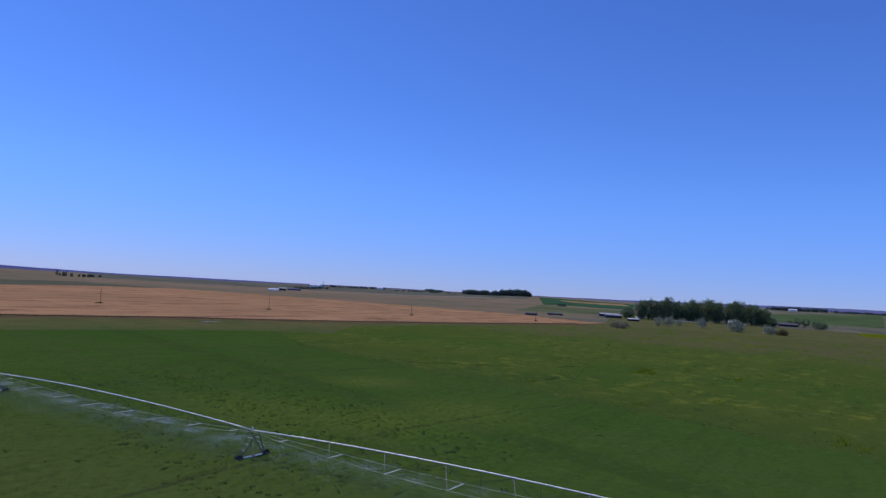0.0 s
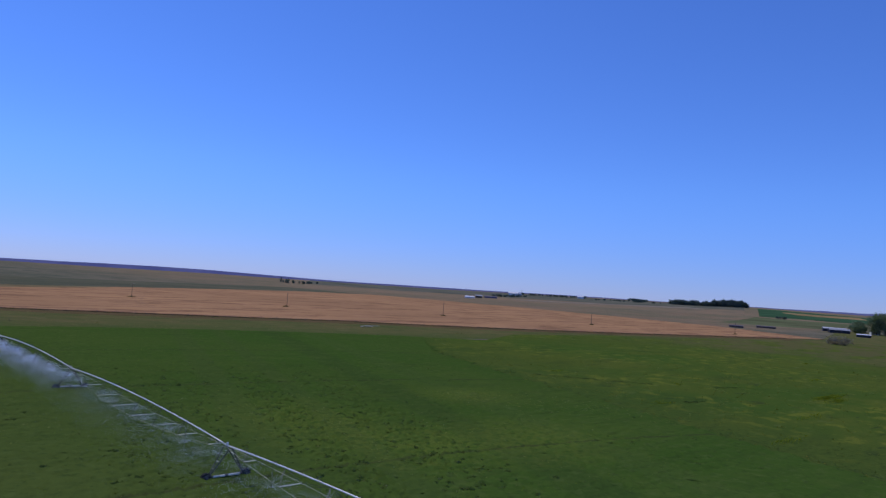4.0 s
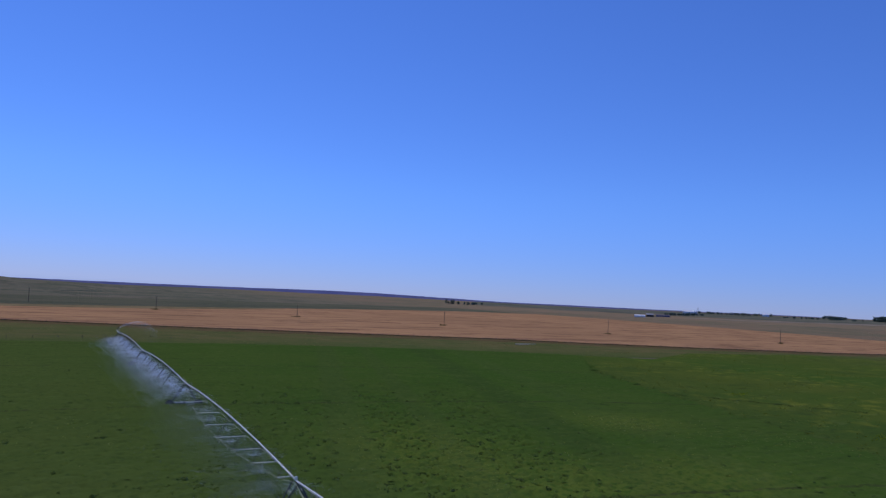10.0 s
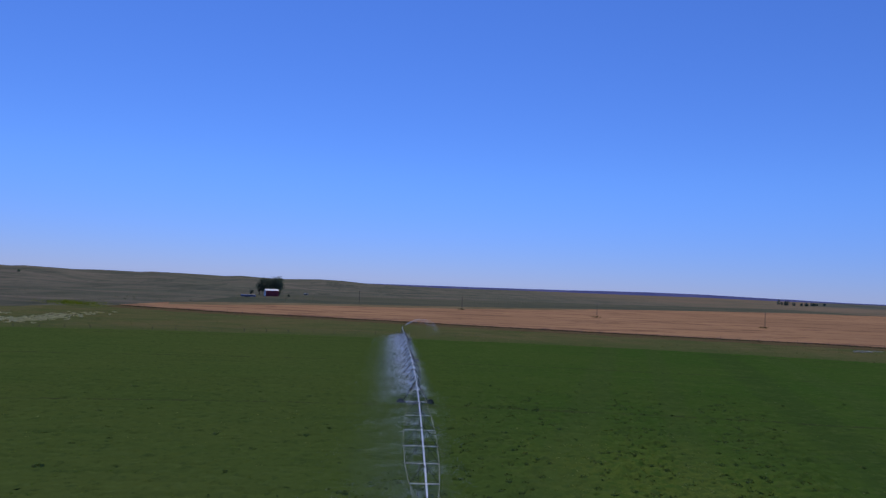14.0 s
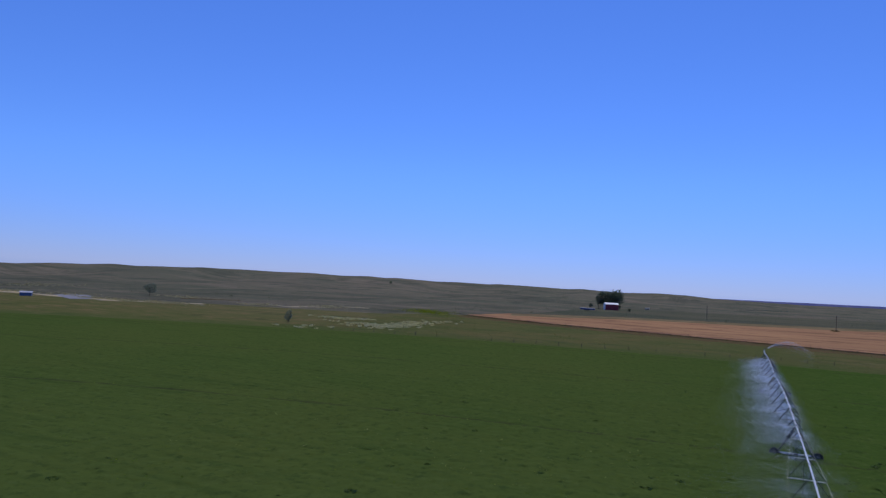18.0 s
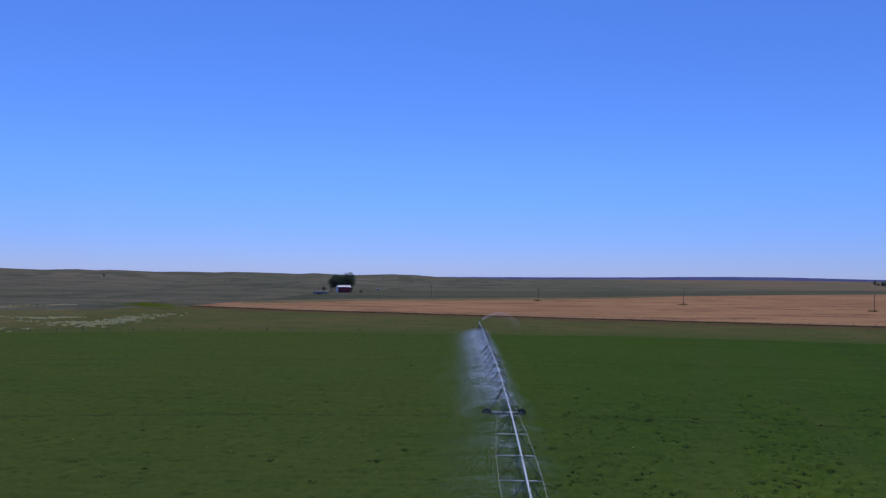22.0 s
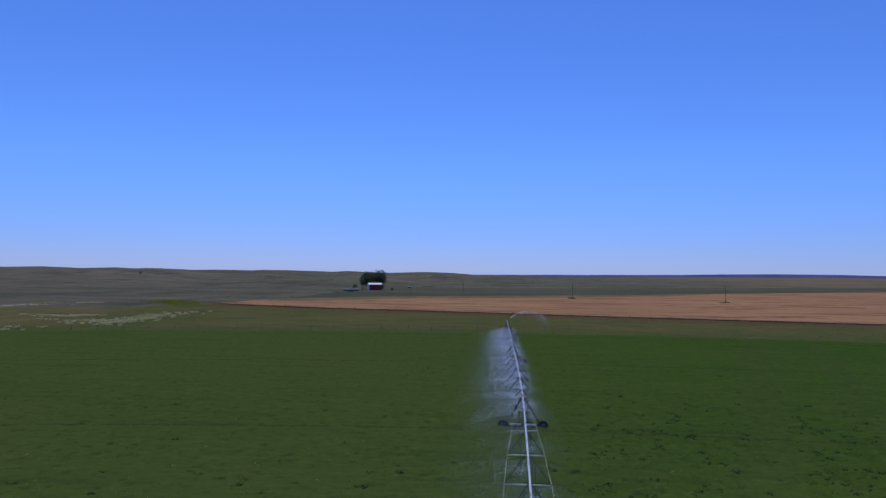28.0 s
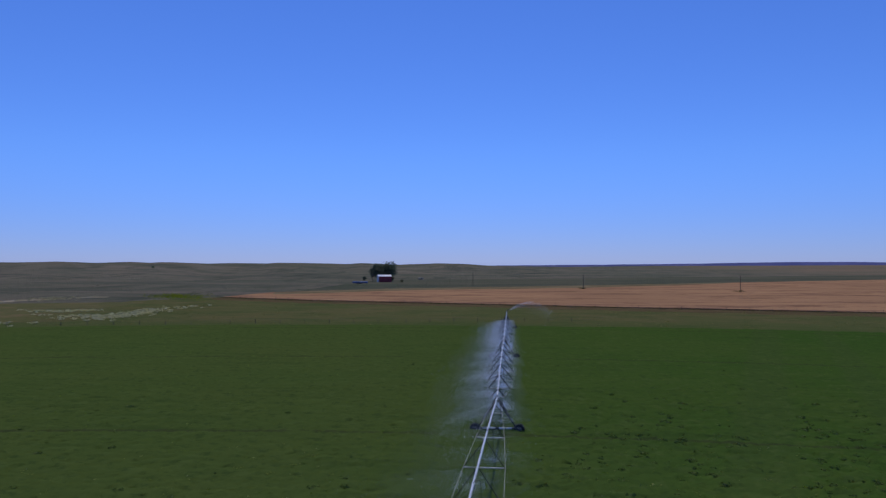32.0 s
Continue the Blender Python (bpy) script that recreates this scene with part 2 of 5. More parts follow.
def m_meadow():
    n = Nodes("dry_meadow")
    broad = n.noise(0.012, 5, 0.6)
    streak = n.noise(0.05, 7, 0.7, stretch=(0.7, 1.2, 1.0))
    dashes = n.noise(0.32, 5, 0.65, stretch=(0.5, 0.8, 1.0))
    fine = n.noise(1.1, 6, 0.75)
    x, y, _ = n.xyz()
    c = n.mix(n.step(broad, 0.35, 0.65), (0.061, 0.112, 0.020), (0.086, 0.118, 0.022))
    c = n.mix(n.math("MULTIPLY", n.step(streak, 0.49, 0.60), 0.75), c, (0.098, 0.128, 0.024))
    c = n.mix(n.math("MULTIPLY", n.step(n.noise(0.07, 6, 0.72, stretch=(0.5, 1.2, 1.0)), 0.54, 0.64), 0.45), c, (0.044, 0.073, 0.020))
    c = n.mix(n.math("MULTIPLY", n.step(fine, 0.52, 0.70), 0.45), c, (0.038, 0.062, 0.020))
    c = n.mix(n.math("MULTIPLY", n.step(dashes, 0.585, 0.66), 0.6), c, (0.128, 0.165, 0.044))
    c = n.mix(n.math("MULTIPLY", n.step(n.noise(0.30, 4, 0.6, stretch=(0.4, 0.9, 1.0)), 0.60, 0.68), 0.6), c, (0.034, 0.051, 0.022))
    flowery = n.math("MULTIPLY", n.step(n.noise(0.20, 5, 0.65), 0.53, 0.60), n.step(n.noise(0.022, 3, 0.5), 0.44, 0.54))
    c = n.mix(n.math("MULTIPLY", flowery, 0.65), c, (0.168, 0.190, 0.030))
    # dry tan grass farther out
    brown = n.step(n.math("ADD", x, n.math("MULTIPLY", broad, 120.0)), 350.0, 450.0)
    c = n.mix(n.math("MULTIPLY", n.math("MULTIPLY", brown, n.step(streak, 0.60, 0.46)), 0.75), c, (0.130, 0.113, 0.051))
    # the stand thins out into the meadow without a clean edge
    out = n.math("SUBTRACT", x, n.math("ADD", n.math("MULTIPLY", y, 0.345), 111.0))
    out = n.math("ADD", out, n.math("MULTIPLY", n.math("SUBTRACT", streak, 0.5), 60.0))
    c = n.mix(n.math("MULTIPLY", n.math("SUBTRACT", 1.0, n.step(out, 2.0, 38.0)), 0.55), c, n.mix(n.step(fine, 0.45, 0.62), (0.066, 0.108, 0.024), (0.036, 0.062, 0.017)))
    return n.finish(c, 0.95, bump=n.math("ADD", fine, streak), strength=0.9, dist=0.3, spec=0.0)


def ring_fringe(n, inner, outer):
    """One at the crop's round edge, fading to nothing outwards over uneven ground."""
    x, y, _ = n.xyz()
    rx, ry = n.math("SUBTRACT", x, PIVOT[0]), n.math("SUBTRACT", y, PIVOT[1])
    rad = n.math("SQRT", n.math("ADD", n.math("MULTIPLY", rx, rx), n.math("MULTIPLY", ry, ry)))
    rad = n.math("ADD", rad, n.math("MULTIPLY", n.math("SUBTRACT", n.noise(0.07, 5, 0.7), 0.5), 26.0))
    return n.math("SUBTRACT", 1.0, n.step(rad, inner, outer))


def m_strip():
    n = Nodes("rough_grass")
    broad = n.noise(0.03, 5, 0.6)
    streak = n.noise(0.10, 7, 0.7, stretch=(0.5, 1.1, 1.0))
    fine = n.noise(1.2, 6, 0.75)
    c = n.mix(n.step(broad, 0.38, 0.62), (0.112, 0.122, 0.042), (0.142, 0.128, 0.050))
    c = n.mix(n.math("MULTIPLY", n.step(streak, 0.48, 0.62), 0.7), c, (0.080, 0.106, 0.034))
    c = n.mix(n.math("MULTIPLY", n.step(n.noise(0.14, 6, 0.75, stretch=(0.5, 1.2, 1.0)), 0.55, 0.65), 0.6), c, (0.190, 0.160, 0.075))
    c = n.mix(n.math("MULTIPLY", n.step(fine, 0.52, 0.72), 0.4), c, (0.054, 0.061, 0.027))
    c = n.mix(n.math("MULTIPLY", ring_fringe(n, 396.0, 424.0), 0.7), c, (0.074, 0.108, 0.030))
    return n.finish(c, 0.95, bump=fine, strength=0.9, dist=0.3, spec=0.0)


def m_pasture():
    n = Nodes("grazed_pasture")
    broad = n.noise(0.02, 5, 0.6)
    streak = n.noise(0.09, 6, 0.7, stretch=(0.6, 1.2, 1.0))
    fine = n.noise(1.2, 6, 0.75)
    x, y, _ = n.xyz()
    dry = n.step(n.math("ADD", y, n.math("MULTIPLY", broad, 60.0)), 215.0, 285.0)
    c = n.mix(n.step(streak, 0.40, 0.62), (0.104, 0.118, 0.038), (0.145, 0.128, 0.050))
    c = n.mix(n.math("MULTIPLY", dry, 0.5), c, (0.150, 0.138, 0.062))
    c = n.mix(n.math("MULTIPLY", n.step(n.noise(0.13, 6, 0.75, stretch=(0.5, 1.2, 1.0)), 0.52, 0.62), 0.7), c, (0.225, 0.160, 0.080))
    c = n.mix(n.math("MULTIPLY", n.step(n.noise(0.06, 6, 0.7), 0.55, 0.63), 0.65), c, (0.070, 0.088, 0.034))
    c = n.mix(n.math("MULTIPLY", n.step(fine, 0.52, 0.72), 0.35), c, (0.060, 0.070, 0.030))
    c = n.mix(n.math("MULTIPLY", ring_fringe(n, 396.0, 424.0), 0.7), c, (0.074, 0.108, 0.030))
    return n.finish(c, 0.95, bump=fine, strength=0.7, dist=0.25, spec=0.0)


def m_olive():
    n = Nodes("dark_pasture")
    mid = n.noise(0.016, 7, 0.7, stretch=(0.7, 1.1, 1.0))
    mottled = n.noise(0.11, 8, 0.8, stretch=(0.6, 1.2, 1.0))
    fine = n.noise(0.7, 5, 0.7)
    c = n.mix(n.step(mid, 0.40, 0.64), (0.106, 0.118, 0.075), (0.138, 0.135, 0.088))
    c = n.mix(n.math("MULTIPLY", n.step(mottled, 0.54, 0.66), 0.6), c, (0.214, 0.180, 0.105))
    c = n.mix(n.math("MULTIPLY", n.step(n.noise(0.05, 7, 0.75), 0.55, 0.64), 0.7), c, (0.085, 0.094, 0.055))
    c = n.mix(n.math("MULTIPLY", n.step(n.noise(0.006, 5, 0.7, stretch=(0.7, 2.0, 1.0)), 0.47, 0.56), 0.7), c, (0.157, 0.147, 0.092))
    return n.finish(c, 0.95, bump=n.math("ADD", n.math("MULTIPLY", mottled, 4.0), fine), strength=0.9, dist=0.6, spec=0.0)


def m_wheat():
    n = Nodes("ripe_wheat")
    broad = n.noise(0.008, 4, 0.55)
    rows = n.noise(0.06, 7, 0.7, stretch=(0.4, 1.2, 1.0))
    lodged = n.noise(0.055, 6, 0.75, stretch=(0.40, 1.3, 1.0))
    fine = n.noise(0.5, 6, 0.8)
    c = n.mix(n.step(broad, 0.35, 0.65), (0.366, 0.205, 0.104), (0.448, 0.251, 0.123))
    c = n.mix(n.math("MULTIPLY", n.step(rows, 0.48, 0.60), 0.5), c, (0.321, 0.179, 0.103))
    c = n.mix(n.math("MULTIPLY", n.step(lodged, 0.52, 0.58), 0.8), c, (0.211, 0.114, 0.066))
    c = n.mix(n.math("MULTIPLY", n.step(n.noise(0.10, 6, 0.7, stretch=(0.5, 1.0, 1.0)), 0.58, 0.70), 0.5), c, (0.576, 0.353, 0.187))
    c = n.mix(n.math("MULTIPLY", n.step(fine, 0.5, 0.72), 0.35), c, (0.553, 0.348, 0.181))
    c = n.mix(n.math("MULTIPLY", n.step(n.noise(0.028, 6, 0.8, stretch=(0.5, 1.4, 1.0)), 0.60, 0.66), 0.7), c, (0.191, 0.105, 0.066))
    return n.finish(c, 0.95, bump=n.math("ADD", fine, rows), strength=0.8, dist=0.35, spec=0.0)


def m_plain(name, colour, rough=0.8, metal=0.0, vary=0.25, scale=3.0, spec=0.4):
    n = Nodes(name)
    dark = tuple(v * (1 - vary) for v in colour)
    light = tuple(min(1.0, v * (1 + vary)) for v in colour)
    a = n.noise(scale, 5, 0.65)
    b = n.noise(scale * 7, 4, 0.7)
    c = n.mix(n.step(a, 0.3, 0.7), dark, light)
    c = n.mix(n.math("MULTIPLY", n.step(b, 0.5, 0.8), 0.3), c, dark)
    return n.finish(c, rough, metal, bump=b, strength=0.15, dist=0.02, spec=spec)


def m_leaf(name, a, b, c3, glow=0.5):
    n = Nodes(name)
    r = n.island()
    c = n.mix(n.step(r, 0.0, 0.7), a, b)
    c = n.mix(n.step(r, 0.8, 1.0), c, c3)
    mat = n.finish(c, 0.7, spec=0.0)
    t = n.tree.nodes.new("ShaderNodeBsdfTranslucent")
    m = n.tree.nodes.new("ShaderNodeMixShader")
    m.inputs[0].default_value = glow
    n.put(t.inputs["Color"], n.mix(1.0, c, (1.05, 1.1, 0.85), "MULTIPLY"))
    n.tree.links.new(n.bsdf.outputs[0], m.inputs[1])
    n.tree.links.new(t.outputs[0], m.inputs[2])
    n.tree.links.new(m.outputs[0], n.tree.nodes["Material Output"].inputs["Surface"])
    return mat


def m_galvanised():
    n = Nodes("galvanised_steel")
    a = n.noise(2.2, 6, 0.7)
    b = n.noise(14.0, 4, 0.6)
    c = n.mix(n.step(a, 0.35, 0.65), (0.66, 0.66, 0.62), (0.80, 0.79, 0.75))
    c = n.mix(n.math("MULTIPLY", n.step(b, 0.55, 0.75), 0.35), c, (0.50, 0.47, 0.42))
    stain = n.noise(0.8, 6, 0.75, stretch=(3.0, 1.0, 3.0))
    c = n.mix(n.math("MULTIPLY", n.step(stain, 0.58, 0.66), 0.7), c, (0.30, 0.29, 0.28))
    return n.finish(c, n.math("ADD", n.math("MULTIPLY", a, 0.2), 0.34), 0.28, bump=b, strength=0.1, dist=0.01, spec=0.5)


MAT = {
    "prairie": m_prairie(), "crop": m_crop(), "meadow": m_meadow(), "strip": m_strip(), "wheat": m_wheat(),
    "steel": m_galvanised(),
    "steel_dark": m_plain("weathered_steel", (0.10, 0.10, 0.097), 0.85, 0.0, 0.3, 3.0, 0.15),
    "steel_strut": m_plain("strut_steel", (0.17, 0.165, 0.15), 0.6, 0.0, 0.2, 3.0),
    # shade of the backlit struts and braces is put into two darker steels
    "strut_shaded": m_plain("shaded_strut_steel", (0.045, 0.046, 0.050), 0.85, 0.0, 0.2, 3.0, 0.1),
    "steel_shade": m_plain("shaded_brace_steel", (0.045, 0.045, 0.043), 0.9, 0.0, 0.3, 3.0, 0.1),
    "rubber": m_plain("black_rubber", (0.022, 0.022, 0.024), 0.85, 0.0, 0.3, 4.0),
    "rod": m_plain("galvanised_rod", (0.58, 0.56, 0.46), 0.6, 0.1, 0.2, 4.0),
    "hose": m_plain("pale_hose", (0.82, 0.79, 0.66), 0.6, 0.0, 0.15, 5.0),
    "pole": m_plain("weathered_pole", (0.16, 0.12, 0.085), 0.9, 0.0, 0.3, 2.0),
    "post": m_plain("grey_post", (0.10, 0.085, 0.065), 0.9, 0.0, 0.3, 2.0),
    "red": m_plain("red_siding", (0.26, 0.035, 0.040), 0.7, 0.0, 0.2, 0.6),
    "white_roof": m_plain("white_sheet_roof", (0.80, 0.79, 0.77), 0.45, 0.0, 0.06, 0.6),
    "white_wall": m_plain("white_boards", (0.72, 0.72, 0.70), 0.7, 0.0, 0.1, 0.6),
    "grey_roof": m_plain("grey_roof", (0.30, 0.31, 0.33), 0.6, 0.0, 0.2, 0.5),
    "blue": m_plain("blue_paint", (0.045, 0.070, 0.150), 0.5, 0.0, 0.15, 0.8),
    "blue_pale": m_plain("faded_blue_paint", (0.10, 0.14, 0.24), 0.6, 0.0, 0.15, 0.8),
    "dark": m_plain("dark_opening", (0.03, 0.03, 0.035), 0.8, 0.0, 0.2, 1.0),
    "shelter": m_plain("shelter_boards", (0.10, 0.085, 0.075), 0.9, 0.0, 0.3, 1.0),
    "pale_roof": m_plain("dull_pale_roof", (0.50, 0.50, 0.52), 0.6, 0.0, 0.15, 0.5),
    "bark": m_plain("bark", (0.13, 0.10, 0.075), 0.95, 0.0, 0.3, 3.0),
    "leaf_dark": m_leaf("cottonwood_leaves", (0.130, 0.178, 0.100), (0.205, 0.262, 0.150), (0.300, 0.345, 0.215)),
    "leaf_barn": m_leaf("grey_cottonwood_leaves", (0.075, 0.098, 0.070), (0.120, 0.150, 0.105), (0.180, 0.205, 0.150)),
    # the blue in these distant leaves stands in for haze
    "leaf_hazed": m_leaf("hazed_belt_leaves", (0.081, 0.115, 0.115), (0.109, 0.149, 0.138), (0.138, 0.178, 0.161)),
    "leaf_grey": m_leaf("silver_leaves", (0.225, 0.240, 0.200), (0.340, 0.355, 0.300), (0.470, 0.480, 0.420)),
    "plant": m_leaf("crop_plants", (0.097, 0.171, 0.016), (0.124, 0.194, 0.021), (0.186, 0.248, 0.031)),
    "flower": m_leaf("white_blossom", (0.48, 0.43, 0.24), (0.66, 0.60, 0.37), (0.80, 0.74, 0.51)),
    "mustard": m_leaf("yellow_weed", (0.150, 0.190, 0.020), (0.235, 0.270, 0.022), (0.340, 0.345, 0.032)),
    "sand": m_plain("bare_sand", (0.42, 0.33, 0.17), 0.95, 0.0, 0.2, 0.3),
    "tan_far": m_plain("far_stubble", (0.30, 0.21, 0.10), 0.95, 0.0, 0.2, 0.01, 0.0),
    "green_far": m_plain("far_green_crop", (0.045, 0.100, 0.050), 0.95, 0.0, 0.2, 0.01, 0.0),
    "olive_far": m_plain("far_pasture", (0.115, 0.130, 0.065), 0.95, 0.0, 0.25, 0.01, 0.0),
}


def m_spray():
    n = Nodes("water_droplets")
    t = n.tree.nodes.new("ShaderNodeBsdfTranslucent")
    d = n.tree.nodes.new("ShaderNodeBsdfDiffuse")
    m = n.tree.nodes.new("ShaderNodeMixShader")
    t.inputs["Color"].default_value = d.inputs["Color"].default_value = (0.82, 0.87, 0.95, 1)
    m.inputs[0].default_value = 0.5
    out = n.tree.nodes["Material Output"]
    n.tree.links.new(d.outputs[0], m.inputs[1])
    n.tree.links.new(t.outputs[0], m.inputs[2])
    n.tree.links.new(m.outputs[0], out.inputs["Surface"])
    return n.mat


MAT["spray"] = m_spray()


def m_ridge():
    n = Nodes("hazy_ridge_glow")
    # blue emission stands in for distance haze; the ridge gives off no light
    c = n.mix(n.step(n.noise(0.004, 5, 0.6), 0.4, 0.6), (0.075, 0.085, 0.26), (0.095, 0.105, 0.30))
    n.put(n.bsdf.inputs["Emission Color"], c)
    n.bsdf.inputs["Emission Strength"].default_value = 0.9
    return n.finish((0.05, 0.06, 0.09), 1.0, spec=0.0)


MAT["ridge"] = m_ridge()


def m_margin():
    n = Nodes("weedy_margin")
    a = n.noise(0.12, 6, 0.7, stretch=(0.4, 1.2, 1.0))
    fine = n.noise(1.0, 5, 0.7)
    c = n.mix(n.step(a, 0.38, 0.62), (0.118, 0.088, 0.040), (0.155, 0.108, 0.054))
    c = n.mix(n.math("MULTIPLY", n.step(fine, 0.5, 0.72), 0.5), c, (0.072, 0.066, 0.032))
    return n.finish(c, 0.95, bump=fine, strength=0.8, dist=0.3, spec=0.0)


MAT["margin_soil"] = m_margin()
MAT["pan"] = m_plain("alkali_crust", (0.23, 0.215, 0.20), 0.7, 0.0, 0.15, 0.2)
MAT["slate"] = m_plain("purple_grey_roof", (0.11, 0.095, 0.115), 0.7, 0.0, 0.2, 0.5)
MAT["leaf_shrub"] = m_leaf("grey_green_leaves", (0.17, 0.195, 0.145), (0.23, 0.255, 0.19), (0.30, 0.32, 0.25))
MAT["leaf_dry"] = m_leaf("dry_brush_leaves", (0.10, 0.085, 0.045), (0.15, 0.125, 0.065), (0.20, 0.17, 0.10))
MAT["brush"] = m_leaf("dead_brush", (0.22, 0.19, 0.13), (0.32, 0.28, 0.20), (0.43, 0.39, 0.29))


# ---- builders ----
def mesh_of(name, bm, mat, smooth=False):
    me = bpy.data.meshes.new(name)
    bm.to_mesh(me)
    bm.free()
    me.materials.append(mat)
    if smooth:
        me.polygons.foreach_set("use_smooth", [True] * len(me.polygons))
    return me


def mesh_np(name, verts, faces, mat):
    """A mesh from arrays of corners and of triangles or quads."""
    me = bpy.data.meshes.new(name)
    k = faces.shape[1]
    me.vertices.add(len(verts))
    me.vertices.foreach_set("co", np.asarray(verts, np.float32).ravel())
    me.loops.add(faces.size)
    me.loops.foreach_set("vertex_index", faces.astype(np.int32).ravel())
    me.polygons.add(len(faces))
    me.polygons.foreach_set("loop_start", np.arange(0, faces.size, k, dtype=np.int32))
    me.update(calc_edges=True)
    me.materials.append(mat)
    return me


def part(name, bm, material, parent, label="", smooth=False):
    """One mesh under a thing or a part, in the thing's own frame."""
    me = bm if isinstance(bm, bpy.types.Mesh) else mesh_of(name, bm, material, smooth)
    ob = new(name, me)
    ob.parent = parent
    return tagged(ob, label)


def thing(name, label, category, at=(0, 0, 0), turn=0.0, group="", kind=""):
    ob = new(name)
    ob.matrix_basis = pose(*at, 0, 0, turn)
    return tagged(ob, label, category, group, kind)


def box(bm, x0, x1, y0, y1, z0, z1, bevel=0.0):
    made = bmesh.ops.create_cube(bm, size=1.0)["verts"]
    for v in made:
        v.co = Vector((x0 + (v.co.x + 0.5) * (x1 - x0), y0 + (v.co.y + 0.5) * (y1 - y0), z0 + (v.co.z + 0.5) * (z1 - z0)))
    if bevel:
        edges = list({e for v in made for e in v.link_edges})
        bmesh.ops.bevel(bm, geom=edges, offset=bevel, segments=1, affect="EDGES")
    return bm


def tube(bm, points, radii, sides=6, cap=True):
    """A round bar along points."""
    pts = [Vector(p) for p in points]
    radii = radii if isinstance(radii, (list, tuple)) else [radii] * len(pts)
    rings = []
    for i, p in enumerate(pts):
        d = (pts[min(i + 1, len(pts) - 1)] - pts[max(i - 1, 0)]).normalized()
        side = d.cross(Vector((0, 0, 1)) if abs(d.z) < 0.9 else Vector((0, 1, 0))).normalized()
        up = side.cross(d)
        rings.append([bm.verts.new(p + radii[i] * (side * math.cos(a) + up * math.sin(a))) for a in [2 * math.pi * k / sides for k in range(sides)]])
    for a, b in zip(rings, rings[1:]):
        for k in range(sides):
            bm.faces.new((a[k], a[(k + 1) % sides], b[(k + 1) % sides], b[k]))
    if cap:
        bm.faces.new(rings[0][::-1])
        bm.faces.new(rings[-1])
    return bm


def bar(p, q, r, sides=6):
    return tube(bmesh.new(), [p, q], r, sides)


def sheet(name, outline, z, mat, label, category, base=-0.4, kind="structure"):
    """A flat stretch of ground with its own height and edge."""
    bm = bmesh.new()
    top = [bm.verts.new((x, y, z)) for x, y in outline]
    low = [bm.verts.new((x, y, base)) for x, y in outline]
    face = bm.faces.new(top)
    if face.normal.z < 0:
        face.normal_flip()
    for i in range(len(top)):
        j = (i + 1) % len(top)
        bm.faces.new((top[i], top[j], low[j], low[i]))
    bmesh.ops.triangulate(bm, faces=[face])
    bmesh.ops.recalc_face_normals(bm, faces=bm.faces)
    return tagged(new(name, mesh_of(name, bm, mat)), label, category, kind=kind)


# ---- ground ----
CX, CY = 50.0, 20.0
SKY_AZ = (-180, -75, -57, -54, -51.8, -49.6, -47.9, -46.4, -44.6, -42.6, -41.5, -40.5, -38.3, -36.2, -33.7, -31.1, -28.9, -27.6, -26.8, -25.4, -23.6, -22, -19.2, -18.5, -16.4, -13.1, -11.9, -9, -5.9, -4, -1.9, 4, 11, 18, 24, 28, 34, 43, 52, 60, 66, 74, 84, 92, 120, 180)
SKY_EL = (-0.3, -0.4, -0.52, -0.5, -0.32, -0.29, -0.17, -0.24, -0.17, -0.14, -0.08, -0.12, -0.11, -0.13, -0.06, -0.17, -0.09, -0.16, -0.11, -0.15, -0.22, -0.18, -0.22, -0.15, -0.16, -0.27, -0.18, -0.31, -0.19, -0.25, -0.39, -0.47, -0.37, -0.35, -0.29, -0.3, -0.3, -0.29, -0.14, -0.04, 0.04, 0.03, 0.2, 0.25, 0.0, -0.3)
R0_AZ, R0 = (-180, -60, -20, -5, 6, 30, 66, 74, 180), (560, 330, 560, 640, 900, 1050, 950, 560, 560)
RS_AZ, RS = (-180, -60, -10, 0, 12, 30, 70, 90, 180), (1500, 900, 1250, 1350, 2000, 2300, 2500, 2600, 1500)


def terrain(x, y):
    """The ground's height: flat fields, with rises all round them."""
    dx, dy = x - CX, y - CY
    r, az = np.hypot(dx, dy), np.degrees(np.arctan2(dx, dy))
    r0, rs = np.interp(az, R0_AZ, R0), np.interp(az, RS_AZ, RS)
    eye = np.interp(az, (-40, 25, 45), (16.2, 16.5, 18.5))
    top = eye + rs * np.tan(np.radians(np.interp(az, SKY_AZ, SKY_EL)))
    s = np.clip((r - r0) / (rs - r0), 0, 1)
    rise = top * s * s * (3 - 2 * s)
    past = np.clip(r - rs, 0, None)
    left = np.clip((-az + 8) / 14, 0, 1)
    roll = np.sin(x * 0.021 + 1.3 * np.sin(y * 0.012)) * np.sin(y * 0.017 + x * 0.006) + 0.5 * np.sin(x * 0.047 + y * 0.021)
    bumps = roll * (2.6 * left + 0.5) * np.clip((r - r0 - 60) / 250, 0, 1) * np.clip(1 - past / 900, 0, 1)
    fade = np.clip(1 - (r - rs * 0.8) / (rs * 0.16), 0.1, 1)
    return rise + bumps * fade - past * 0.012


